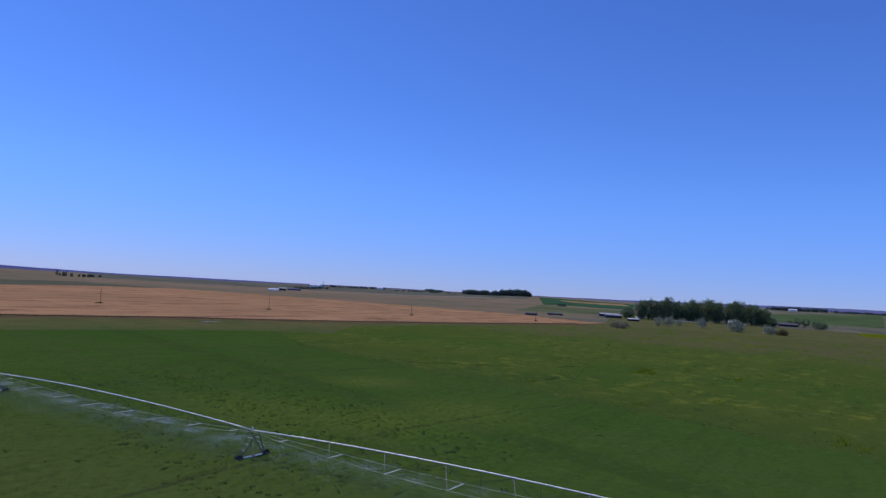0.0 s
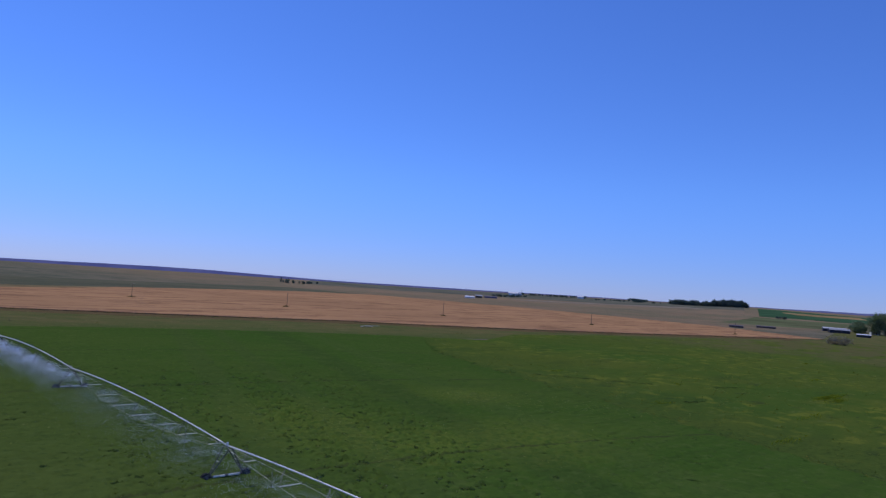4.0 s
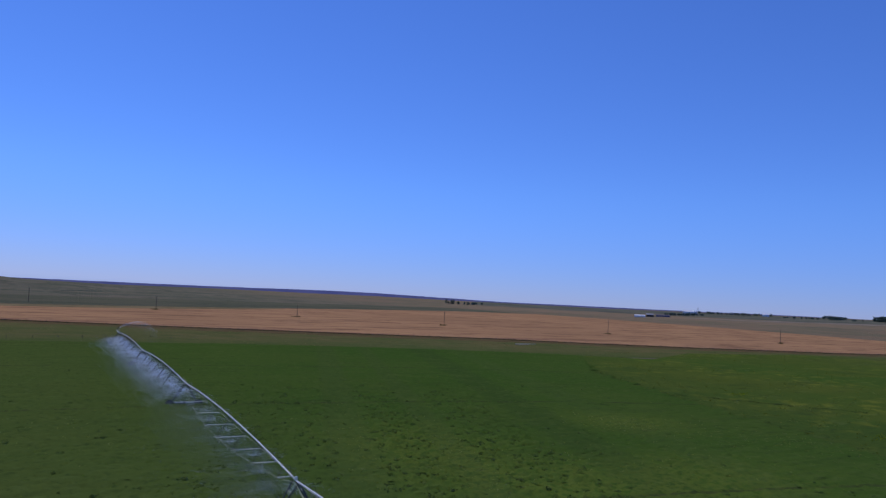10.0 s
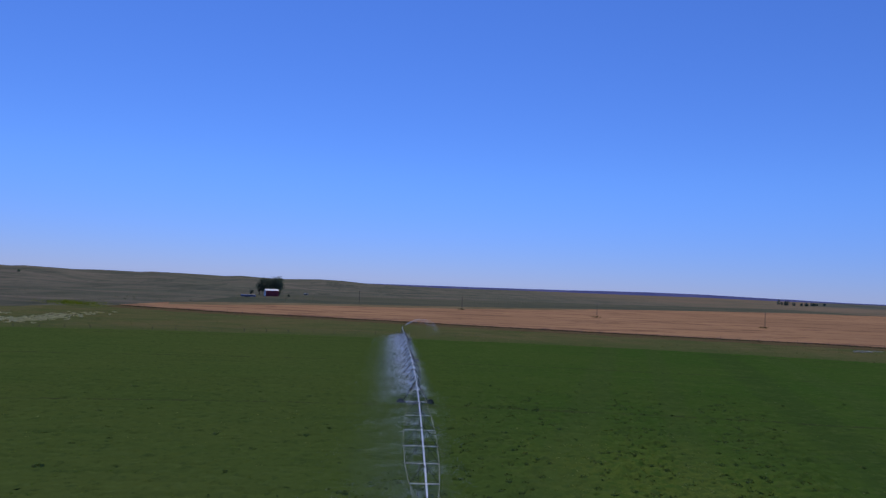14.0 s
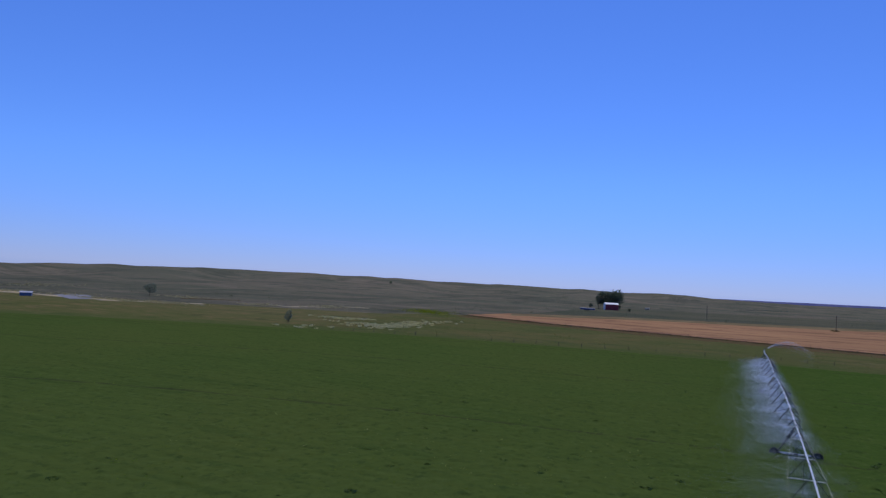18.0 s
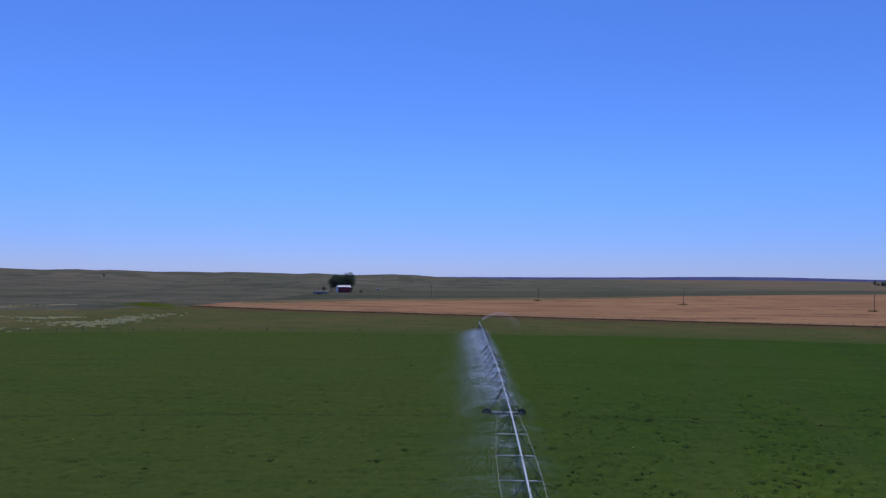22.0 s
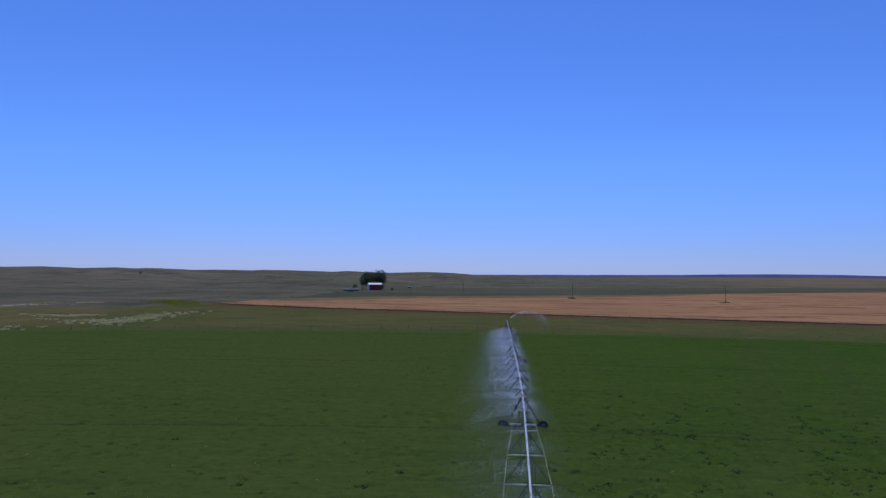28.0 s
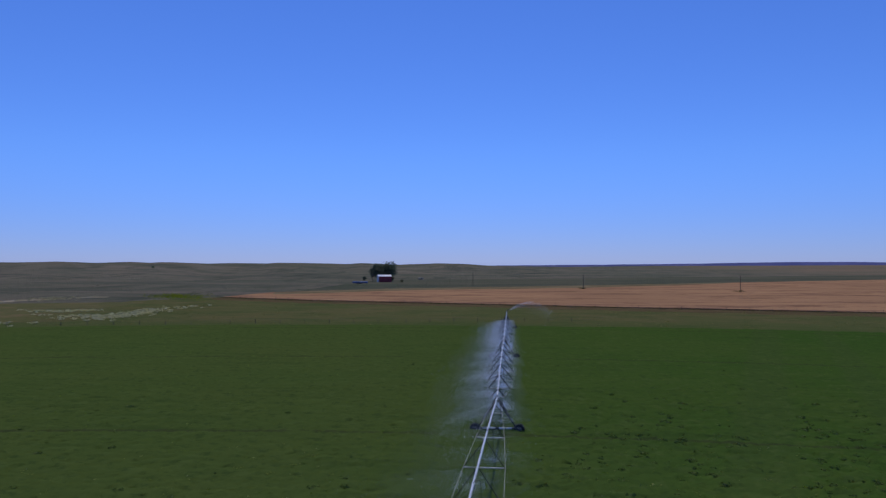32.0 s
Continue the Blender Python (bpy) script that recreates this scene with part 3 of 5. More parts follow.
def build_ground():
    rings = np.unique(np.concatenate([np.linspace(0, 520, 14), np.linspace(520, 1700, 70), np.geomspace(1700, 4700, 40)]))
    sectors = 900
    ang = np.linspace(0, 2 * np.pi, sectors, endpoint=False)
    rr, aa = np.meshgrid(rings[1:], ang, indexing="ij")
    x, y = CX + rr * np.sin(aa), CY + rr * np.cos(aa)
    z = terrain(x, y)
    verts = np.concatenate([[[CX, CY, 0.0]], np.stack([x, y, z], -1).reshape(-1, 3)])
    n, i = sectors, np.arange(sectors)
    quads = [np.stack([1 + k * n + i, 1 + k * n + (i + 1) % n, 1 + (k + 1) * n + (i + 1) % n, 1 + (k + 1) * n + i], -1)[:, ::-1] for k in range(len(rings) - 2)]
    quads.append(np.stack([1 + i, 1 + (i + 1) % n, np.zeros_like(i), np.zeros_like(i)], -1)[:0])
    me = mesh_np("ground", verts, np.concatenate(quads), MAT["prairie"])
    bm = bmesh.new()
    bm.from_mesh(me)
    bm.verts.ensure_lookup_table()
    for k in range(n):
        bm.faces.new((bm.verts[0], bm.verts[1 + (k + 1) % n], bm.verts[1 + k]))
    bm.to_mesh(me)
    bm.free()
    me.polygons.foreach_set("use_smooth", [True] * len(me.polygons))
    return tagged(new("ground", me), "rolling olive prairie with dry grass and low sandhills", "ground", kind="structure")


build_ground()


def arc(r, a0, a1, n):
    """Points on a circle about the hub, by degrees clockwise from +y."""
    return [(PIVOT[0] + r * math.sin(radians(a)), PIVOT[1] + r * math.cos(radians(a))) for a in np.linspace(a0, a1, n)]


def ragged(line, reach, step, seed):
    """The line with small seeded wobbles."""
    rng = random.Random(seed)
    out = []
    for (xa, ya), (xb, yb) in zip(line, line[1:]):
        k = max(1, int(math.hypot(xb - xa, yb - ya) / step))
        out += [(xa + (xb - xa) * i / k + rng.uniform(-reach, reach), ya + (yb - ya) * i / k + rng.uniform(-0.5, 0.5) * step) for i in range(k)]
    return out + [line[-1]]


CROP = arc(400, -75, 20.5, 60) + ragged([(176, 160), (162, 140), (149, 107), (137, 72), (131, 52), (127, 40), (116, 8), (100, -40), (60, -150)], 1.3, 1.6, 5)
MEADOW = [(97, -40), (113, 8), (124, 40), (128, 52), (134, 72), (146, 107), (159, 140), (173, 160)] + arc(399, 20.5, 24, 4) + [(260, 198), (330, 196), (420, 176), (560, 150), (600, 60), (590, -60), (500, -190), (60, -190)]
WHEAT = [(-66, 330), (-20, 309), (33, 296), (90, 280), (150, 266), (205, 256), (250, 238), (300, 224), (370, 208), (440, 198), (520, 183), (575, 176),
         (640, 290), (655, 440), (642, 600), (600, 742), (480, 722), (350, 650), (207, 556), (85, 476), (-11, 424), (-60, 374)]
STRIP = [(-70, 180), (-20, 204), (50, 210), (140, 200), (200, 180), (330, 170), (560, 130), (590, 180), (520, 189), (440, 204), (370, 214), (300, 230), (250, 244), (205, 262), (150, 272), (90, 286), (33, 302), (-20, 315), (-66, 335), (-90, 300)]
sheet("rough_grass_strip", STRIP, 0.02, MAT["strip"], "strip of rough olive grass between crop and wheat", "grass")
sheet("meadow", MEADOW, 0.032, MAT["meadow"], "dry yellow-green meadow with pale weedy streaks", "meadow")
sheet("crop_field", CROP, 0.044, MAT["crop"], "dark green irrigated crop with round wheel ruts", "field")
EDGE = WHEAT[:11]
sheet("weedy_margin", ragged([(x, y - 15.0) for x, y in EDGE], 1.5, 5.0, 8) + [(x, y + 3.0) for x, y in EDGE[::-1]], 0.038, MAT["margin_soil"], "reddish-brown weedy margin along the wheat", "grass")
sheet("wheat_field", WHEAT, 0.34, MAT["wheat"], "ripe reddish-tan wheat field standing in rows", "field")


def far_ridge():
    """The heights on the horizon, with a blue glow in place of haze."""
    az = np.radians(np.linspace(-8, 100, 240))
    el = np.interp(np.degrees(az), (-8, -2, 11, 24, 28, 34, 43, 60, 66, 74, 84, 92, 100), (-.5, -.36, -.22, -.06, -.1, -.2, -.16, .0, .08, .16, .42, .53, .5))
    rng = np.random.default_rng(5)
    jag = np.convolve(rng.normal(0, 1, 260), np.ones(14) / 14, "same")[:240] * 0.05
    r = 4500.0
    top = 17.5 + r * np.tan(np.radians(el + jag))
    x, y = CX + r * np.sin(az), CY + r * np.cos(az)
    rows = [np.stack([x, y, np.full_like(x, -90)], -1), np.stack([x, y, top], -1),
            np.stack([CX + (r + 160) * np.sin(az), CY + (r + 160) * np.cos(az), top - 12], -1)]
    n, i = 240, np.arange(239)
    faces = np.concatenate([np.stack([k * n + i, (k + 1) * n + i, (k + 1) * n + i + 1, k * n + i + 1], -1) for k in range(2)])
    tagged(new("backdrop_ridge", mesh_np("backdrop_ridge", np.concatenate(rows), faces, MAT["ridge"])), "long low ridge on the horizon, its blue haze put in as glow", "ridge", kind="structure")


far_ridge()


# ---- irrigation machine ----
TOWERS = [(54.9, -0.3), (54.75, 53.2), (55.8, 106.6), (55.6, 155.0), (55.3, 203.6)]
PIPE_Z, ARCH = 3.02, 0.62


def angle_iron(p, q, sgn, w):
    """A rolled steel angle from p down to q: one leg faces up and outwards, the other stands across the pipe."""
    p, q = Vector(p), Vector(q)
    d = (q - p).normalized()
    along = Vector((0, 1, 0))
    along = (along - d * along.dot(d)).normalized()
    out = d.cross(along).normalized()
    if out.z < 0:
        out = -out
    th = w * 0.14
    bm = bmesh.new()
    for a0, a1, b0, b1 in ((-w / 2, w / 2, 0.0, th), (-w / 2, -w / 2 + th, -w * 0.35, -0.0005)):
        ring = [[bm.verts.new(e + along * a + out * b) for a, b in ((a0, b0), (a1, b0), (a1, b1), (a0, b1))] for e in (p, q)]
        for k in range(4):
            bm.faces.new((ring[0][k], ring[0][(k + 1) % 4], ring[1][(k + 1) % 4], ring[1][k]))
        bm.faces.new(ring[0][::-1])
        bm.faces.new(ring[1])
    bmesh.ops.recalc_face_normals(bm, faces=bm.faces)
    return bm


def build_machine():
    base = Vector((*TOWERS[1], 0))
    m = thing("irrigation_machine", "galvanised centre-pivot sprinkler line on wheeled towers, spraying the crop", "irrigation machine", tuple(base))
    L = lambda x, y, z: Vector((x, y, z)) - base
    for s in range(len(TOWERS) - 1):
        (xa, ya), (xb, yb) = TOWERS[s], TOWERS[s + 1]
        length = yb - ya

        def on(u, off=0.0, z=0.0):
            return L(xa + (xb - xa) * u + off, ya + length * u, z)

        def arch(u):
            return PIPE_Z + ARCH * (1 - (2 * u - 1) ** 2)

        us = [i / 16 for i in range(17)]
        part("pipe", tube(bmesh.new(), [on(u, 0, arch(u)) for u in us], 0.068, 10), MAT["steel"], m, smooth=True)
        nodes = 8 if length > 50 else 7
        un = [(0.55 + i) / (nodes + 0.1) for i in range(nodes)]
        drop = lambda u: 2.35 * math.sin(math.pi * (0.10 + 0.80 * u)) - 0.50
        half = lambda u: 1.62 * math.sin(math.pi * (0.06 + 0.88 * u)) ** 0.8 - 0.1
        lean = -1.1 / length          # the struts rake towards the hub
        foot = lambda u, sgn: on(u + lean * math.sin(math.pi * u) ** 0.4, sgn * half(u), arch(u) - drop(u))
        for sgn in (-1, 1):
            path = [on(0, sgn * 0.12, arch(0) - 0.12)] + [foot(u, sgn) for u in un] + [on(1, sgn * 0.12, arch(1) - 0.12)]
            part("truss_rod", tube(bmesh.new(), path, 0.015, 5), MAT["rod"], m)
        for u in un:
            for sgn in (-1, 1):
                part("strut", angle_iron(on(u, sgn * 0.05, arch(u) - 0.06), foot(u, sgn), sgn, (0.075, 0.085, 0.15, 0.17)[s]), MAT["steel_strut" if s < 1 else "strut_shaded"], m)
            lo, hi = foot(u, -1), foot(u, 1)
            part("cross_bar", box(bmesh.new(), lo.x, hi.x, lo.y - 0.042, lo.y + 0.042, lo.z - 0.03, lo.z + 0.03), MAT["hose"], m)
        for u0, u1 in zip(un, un[1:]):
            for sgn in (-1, 1):
                part("diagonal_brace", bar(on(u0, sgn * 0.05, arch(u0) - 0.06), foot(u1, sgn), 0.013 if s < 2 else 0.024, 4), MAT["steel_shade"], m)
        # couplings of the pipe
        for u in us[2:-1:2]:
            part("flange", bar(on(u - 0.0012, 0, arch(u)), on(u + 0.0012, 0, arch(u)), 0.088, 10), MAT["steel"], m)
        # gooseneck and hose of each sprinkler
        for i in range(9):
            u = (i + 0.5) / 9
            z0, side = arch(u), -1 if i % 2 else 1
            pts = [on(u, 0, z0 + 0.08), on(u, side * 0.12, z0 + 0.26), on(u, side * 0.34, z0 + 0.22), on(u, side * 0.42, z0 - 0.1), on(u, side * 0.42, 1.75)]
            hose = part("drop_hose", tube(bmesh.new(), pts, 0.02, 5), MAT["steel_dark"], m)
            bm = bmesh.new()
            tube(bm, [on(u, side * 0.42, 1.76), on(u, side * 0.42, 1.62), on(u, side * 0.42, 1.60), on(u, side * 0.42, 1.55)], [0.03, 0.04, 0.09, 0.09], 8)
            part("sprinkler_head", bm, MAT["rubber"], hose)
    for tx, ty in TOWERS:
        bm = bmesh.new()
        box(bm, -1.85, 1.85, -0.10, 0.10, 0.25, 0.43, 0.02)
        bmesh.ops.translate(bm, verts=bm.verts, vec=L(tx, ty, 0))
        tower = part("tower_base", bm, MAT["steel_dark"], m, "steel beam between two wheels")
        for sx in (-1, 1):
            for sy in (-1, 1):
                part("tower_leg", bar(L(tx + sx * 0.10, ty + sy * 0.62, PIPE_Z - 0.1), L(tx + sx * 1.7, ty + sy * 0.08, 0.38), 0.065, 6), MAT["steel_dark"], tower)
            for k in range(1, 4):
                f = k / 4
                part("rung", bar(L(tx + sx * (0.10 + 1.6 * f), ty - 0.62 + 0.54 * f, PIPE_Z - 0.1 - 2.46 * f), L(tx + sx * (0.10 + 1.6 * f), ty + 0.62 - 0.54 * f, PIPE_Z - 0.1 - 2.46 * f), 0.025, 5), MAT["hose"], tower)
            part("wheel", wheel_mesh("tyre", L(tx + sx * 1.98, ty - 0.02, -0.23)), None, tower, "black rubber tyre with deep lugs")
            bm = bmesh.new()
            c = L(tx + sx * 1.98, ty, 0.29)
            tube(bm, [c + Vector((0, -0.17, 0)), c + Vector((0, -0.12, 0)), c + Vector((0, 0.12, 0)), c + Vector((0, 0.17, 0))], [0.12, 0.25, 0.25, 0.12], 12)
            part("wheel_rim", bm, MAT["steel_dark"], tower)
            bm = bmesh.new()
            box(bm, -0.16, 0.16, -0.42, -0.16, 0.18, 0.44, 0.03)
            bmesh.ops.translate(bm, verts=bm.verts, vec=L(tx + sx * 1.98, ty, -0.01))
            part("gearbox", bm, MAT["steel_dark"], tower)
            for k in range(2):
                bm = box(bmesh.new(), -0.26, 0.26, -0.24, -0.102, 0.30, 0.45, 0.01)
                bmesh.ops.translate(bm, verts=bm.verts, vec=L(tx + sx * (0.45 + 0.6 * k), ty, 0))
                part("shaft_cover", bm, MAT["hose"], tower, "pale drive-shaft cover")
        bm = bmesh.new()
        box(bm, -0.10, 0.10, 0.10, 0.24, PIPE_Z + 0.04, PIPE_Z + 0.30, 0.02)
        bmesh.ops.translate(bm, verts=bm.verts, vec=L(tx, ty, 0))
        part("control_box", bm, MAT["steel"], m)
    # overhang and its gun
    tx, ty = TOWERS[-1]
    pts = [L(tx, ty, PIPE_Z), L(tx, ty + 3.5, PIPE_Z + 0.12), L(tx, ty + 7.0, PIPE_Z + 0.2)]
    part("overhang_pipe", tube(bmesh.new(), pts, [0.08, 0.07, 0.06], 8), MAT["steel"], m)
    part("stay_cable", bar(L(tx, ty, PIPE_Z + 1.0), pts[2], 0.015, 4), MAT["steel_dark"], m)
    part("stay_mast", bar(L(tx, ty, PIPE_Z), L(tx, ty, PIPE_Z + 1.05), 0.035, 5), MAT["steel"], m)
    gun = tube(bmesh.new(), [pts[2] + Vector((0, -0.05, 0)), pts[2] + Vector((0.02, 0, 0.35)), pts[2] + Vector((0.35, 0.1, 0.55)), pts[2] + Vector((0.8, 0.15, 0.78))], [0.06, 0.06, 0.05, 0.03], 8)
    part("end_gun", gun, MAT["steel_dark"], m)
    return m


def wheel_mesh(name, at):
    """A tyre in the x-z plane with lugs, its foot at the given place."""
    bm = bmesh.new()
    prof = [(0.26, -0.14), (0.38, -0.17), (0.44, -0.14), (0.455, 0.0), (0.44, 0.14), (0.38, 0.17), (0.26, 0.14)]
    n = 24
    rings = [[bm.verts.new((r * math.cos(2 * math.pi * k / n), y, 0.52 + r * math.sin(2 * math.pi * k / n))) for r, y in prof] for k in range(n)]
    for k in range(n):
        a, b = rings[k], rings[(k + 1) % n]
        for j in range(len(prof)):
            i2 = (j + 1) % len(prof)
            bm.faces.new((a[j], a[i2], b[i2], b[j]))
    for k in range(16):
        t = 2 * math.pi * k / 16
        for sy in (-1, 1):
            lug = bmesh.ops.create_cube(bm, size=1.0)["verts"]
            bmesh.ops.scale(bm, verts=lug, vec=(0.07, 0.17, 0.06))
            bmesh.ops.rotate(bm, verts=lug, matrix=Matrix.Rotation(sy * 0.5, 3, "X"))
            bmesh.ops.translate(bm, verts=lug, vec=(0.455, sy * 0.085, 0))
            bmesh.ops.rotate(bm, verts=lug, matrix=Matrix.Rotation(-t, 3, "Y"))
            bmesh.ops.translate(bm, verts=lug, vec=(0, 0, 0.52))
    bmesh.ops.translate(bm, verts=bm.verts, vec=at)
    return mesh_of(name, bm, MAT["rubber"])


build_machine()


# ---- power poles ----
POLES = [(30.0, 492.0), (93.5, 430.0), (166.0, 399.5), (238.3, 354.5), (325.8, 314.5), (414.0, 265.5), (498.0, 207.5)]


def build_pole():
    p = thing("power_pole", "tall weathered wooden power pole with a short crossarm in the wheat", "power pole", (*POLES[1], 0), 32.0, "poles of the power line")
    part("shaft", tube(bmesh.new(), [(0, 0, -0.5), (0, 0, 4), (0, 0, 8.2)], [0.16, 0.14, 0.11], 8), MAT["pole"], p)
    arm = part("crossarm", box(bmesh.new(), -0.8, 0.8, -0.13, -0.03, 7.55, 7.68, 0.01), MAT["pole"], p)
    for x in (-0.7, 0.7):
        part("insulator", tube(bmesh.new(), [(x, -0.08, 7.68), (x, -0.08, 7.76), (x, -0.08, 7.86)], [0.03, 0.07, 0.04], 8), MAT["grey_roof"], arm)
    part("insulator", tube(bmesh.new(), [(0, 0, 8.2), (0, 0, 8.28), (0, 0, 8.38)], [0.03, 0.07, 0.04], 8), MAT["grey_roof"], p)
    return p


_pole = build_pole()
for x, y in POLES[:1] + POLES[2:]:
    copy_thing(_pole, pose(x, y, 0, 0, 0, 32.0))


# ---- plants ----
def leaf_cloud(centres, spread, size, per, seed, squash=1.0, upright=1.0):
    """Corners and triangles of many small leaves round given centres."""
    rng = np.random.default_rng(seed)
    c = np.repeat(np.asarray(centres, float), per, 0)
    sp = np.repeat(np.broadcast_to(np.asarray(spread, float), (len(centres),)), per)[:, None]
    p = c + rng.normal(0, 1, c.shape) * sp * (1, 1, squash)
    a, b = rng.normal(0, 1, c.shape) * (1, 1, upright), rng.normal(0, 1, c.shape) * (1, 1, upright)
    a /= np.linalg.norm(a, axis=1, keepdims=True)
    b -= a * (a * b).sum(1, keepdims=True)
    b /= np.linalg.norm(b, axis=1, keepdims=True)
    s = size * rng.uniform(0.6, 1.4, (len(p), 1))
    v = np.stack([p + a * s, p - a * s * 0.6 + b * s * 0.7, p - a * s * 0.6 - b * s * 0.7], 1).reshape(-1, 3)
    return v, np.arange(len(v)).reshape(-1, 3)


def build_tree(at, height, width, seed, mat="leaf_dark", label="", category="tree", clumps=70, per=40, name="tree", low=0.22, group=""):
    """Tapered trunk, limbs and an uneven crown of leaves."""
    rng = np.random.default_rng(seed)
    t = thing(name, label, category, at, 0, group)
    bm = bmesh.new()
    top = height * 0.62
    lean = rng.uniform(-0.04, 0.04, 2) * height
    tube(bm, [(0, 0, -0.4), (0, 0, height * 0.12), (lean[0] * 0.4, lean[1] * 0.4, height * 0.35), (lean[0], lean[1], top)], [height * 0.030, height * 0.024, height * 0.017, height * 0.007], 8)
    part("trunk", bm, MAT["bark"], t)
    lobes = []
    for k in range(6):
        ang, z0 = rng.uniform(0, 6.28), height * rng.uniform(0.22, 0.42)
        tip = Vector((math.cos(ang) * width * rng.uniform(0.22, 0.40), math.sin(ang) * width * rng.uniform(0.22, 0.40), height * rng.uniform(0.52, 0.85)))
        f = z0 / top
        part("limb", tube(bmesh.new(), [(lean[0] * f, lean[1] * f, z0), tip * 0.55 + Vector((0, 0, z0 * 0.4)), tip], [height * 0.012, height * 0.008, height * 0.003], 6), MAT["bark"], t)
        lobes.append(tip)
    # clumps on uneven lobes
    cen = []
    for k in range(clumps):
        u = rng.normal(0, 1, 3)
        u /= np.linalg.norm(u)
        lobe = lobes[k % 6] * 0.55
        p = np.array([lobe.x, lobe.y, height * (0.5 + low * 0.5)]) * (1, 1, 1) + u * np.array([width * 0.33, width * 0.33, height * (0.46 - low * 0.45)]) * rng.uniform(0.55, 1.0)
        p[2] = min(max(p[2], height * low), height * rng.uniform(0.90, 0.99))
        cen.append(p)
    v, f = leaf_cloud(cen, width * 0.062, max(0.15, width * 0.027), per, seed + 1)
    part("crown", mesh_np("crown", v, f, MAT[mat]), None, t)
    return t


def build_bush(at, height, width, seed, mat, label, category="bush", name="bush", group=""):
    rng = np.random.default_rng(seed)
    t = thing(name, label, category, at, 0, group)
    bm = bmesh.new()
    for k in range(5):
        a = rng.uniform(0, 6.28)
        tube(bm, [(0, 0, -0.2), (math.cos(a) * width * 0.12, math.sin(a) * width * 0.12, height * 0.35), (math.cos(a) * width * 0.3, math.sin(a) * width * 0.3, height * 0.8)], [0.08, 0.05, 0.02], 5)
    part("stems", bm, MAT["bark"], t)
    cen = []
    for k in range(46):
        u = rng.normal(0, 1, 3)
        u /= np.linalg.norm(u)
        cen.append((u[0] * width * 0.42 * rng.uniform(0.6, 1), u[1] * width * 0.42 * rng.uniform(0.6, 1), max(0.12 * height, height * 0.5 + u[2] * height * 0.44 * rng.uniform(0.6, 1))))
    v, f = leaf_cloud(cen, width * 0.07, max(0.10, width * 0.035), 26, seed + 1)
    v[:, 2] = np.maximum(v[:, 2], -0.05)
    part("foliage", mesh_np("foliage", v, f, MAT[mat]), None, t)
    return t


def G(x, y):
    return float(terrain(np.array(x, float), np.array(y, float)))


MAT["pasture"] = m_pasture()
MAT["olive_dark"] = m_olive()


# ---- far fields ----
MAT["green_flat"] = m_plain("irrigated_pasture", (0.085, 0.125, 0.050), 0.95, 0.0, 0.25, 0.01, 0.0)


def patch(name, corners, mat, label, n=24, lift=0.5):
    """A field laid over the terrain between four corners."""
    a, b, c, d = [np.array(p, float) for p in corners]
    u, v = np.meshgrid(np.linspace(0, 1, n), np.linspace(0, 1, n), indexing="ij")
    p = (a * (1 - u[..., None]) + b * u[..., None]) * (1 - v[..., None]) + (d * (1 - u[..., None]) + c * u[..., None]) * v[..., None]
    z = terrain(p[..., 0], p[..., 1]) + lift
    edge = (u == 0) | (u == 1) | (v == 0) | (v == 1)
    z = np.where(edge, z - lift - 1.0, z)
    verts = np.concatenate([p, z[..., None]], -1).reshape(-1, 3)
    i = (np.arange(n - 1)[:, None] * n + np.arange(n - 1)).ravel()
    return tagged(new(name, mesh_np(name, verts, np.stack([i, i + n, i + n + 1, i + 1], -1), mat)), label, "field", kind="structure")


def m_far_fields():
    n = Nodes("far_mixed_fields")
    x, y, _ = n.xyz()
    away = n.math("ADD", n.math("MULTIPLY", x, 0.588), n.math("MULTIPLY", y, 0.809))
    plots = n.noise(0.004, 5, 0.6, stretch=(1.0, 2.0, 1.0))
    green = n.mix(n.step(n.noise(0.012, 5, 0.65), 0.35, 0.65), (0.098, 0.106, 0.078), (0.165, 0.160, 0.116))
    tilled = n.mix(n.step(n.noise(0.02, 6, 0.7), 0.40, 0.62), (0.265, 0.187, 0.116), (0.200, 0.166, 0.104))
    c = n.mix(n.step(n.math("ADD", away, n.math("MULTIPLY", n.math("SUBTRACT", plots, 0.5), 700.0)), 1400.0, 1560.0), tilled, green)
    return n.finish(c, 0.95, bump=plots, strength=0.3, dist=0.3, spec=0.0)


MAT["haze_green"] = m_far_fields()
MAT["dust_far"] = m_plain("far_dusty_stubble", (0.255, 0.215, 0.160), 0.95, 0.0, 0.2, 0.02, 0.0)
patch("settlement_fields", [(640, 1010), (1250, 1960), (2075, 885), (1285, 541)], MAT["haze_green"], "far blue-green fields round a settlement", n=60, lift=0.6)
patch("stubble_strip", [(1010, 870), (1035, 905), (1560, 790), (1530, 735)], MAT["dust_far"], "thin pale strip of far stubble", n=30, lift=1.0)
patch("green_field", [(2050, 860), (1790, 470), (1230, 330), (1290, 530)], MAT["green_far"], "far dark green field")
patch("pale_field", [(1720, 660), (1700, 480), (1520, 415), (1560, 560)], MAT["tan_far"], "far pale stubble field", lift=1.3)
patch("pasture", [(1260, 525), (1180, 320), (860, 270), (800, 370)], MAT["olive_far"], "far green-grey pasture")
patch("green_pasture", [(1420, 200), (2200, -70), (1130, -40), (1130, 105)], MAT["green_flat"], "far flat green pasture beyond the farm")
patch("yellow_pasture", [(880, 0), (900, -60), (760, -60), (760, -8)], MAT["mustard"], "yellow-green field beside a fence", lift=0.3)

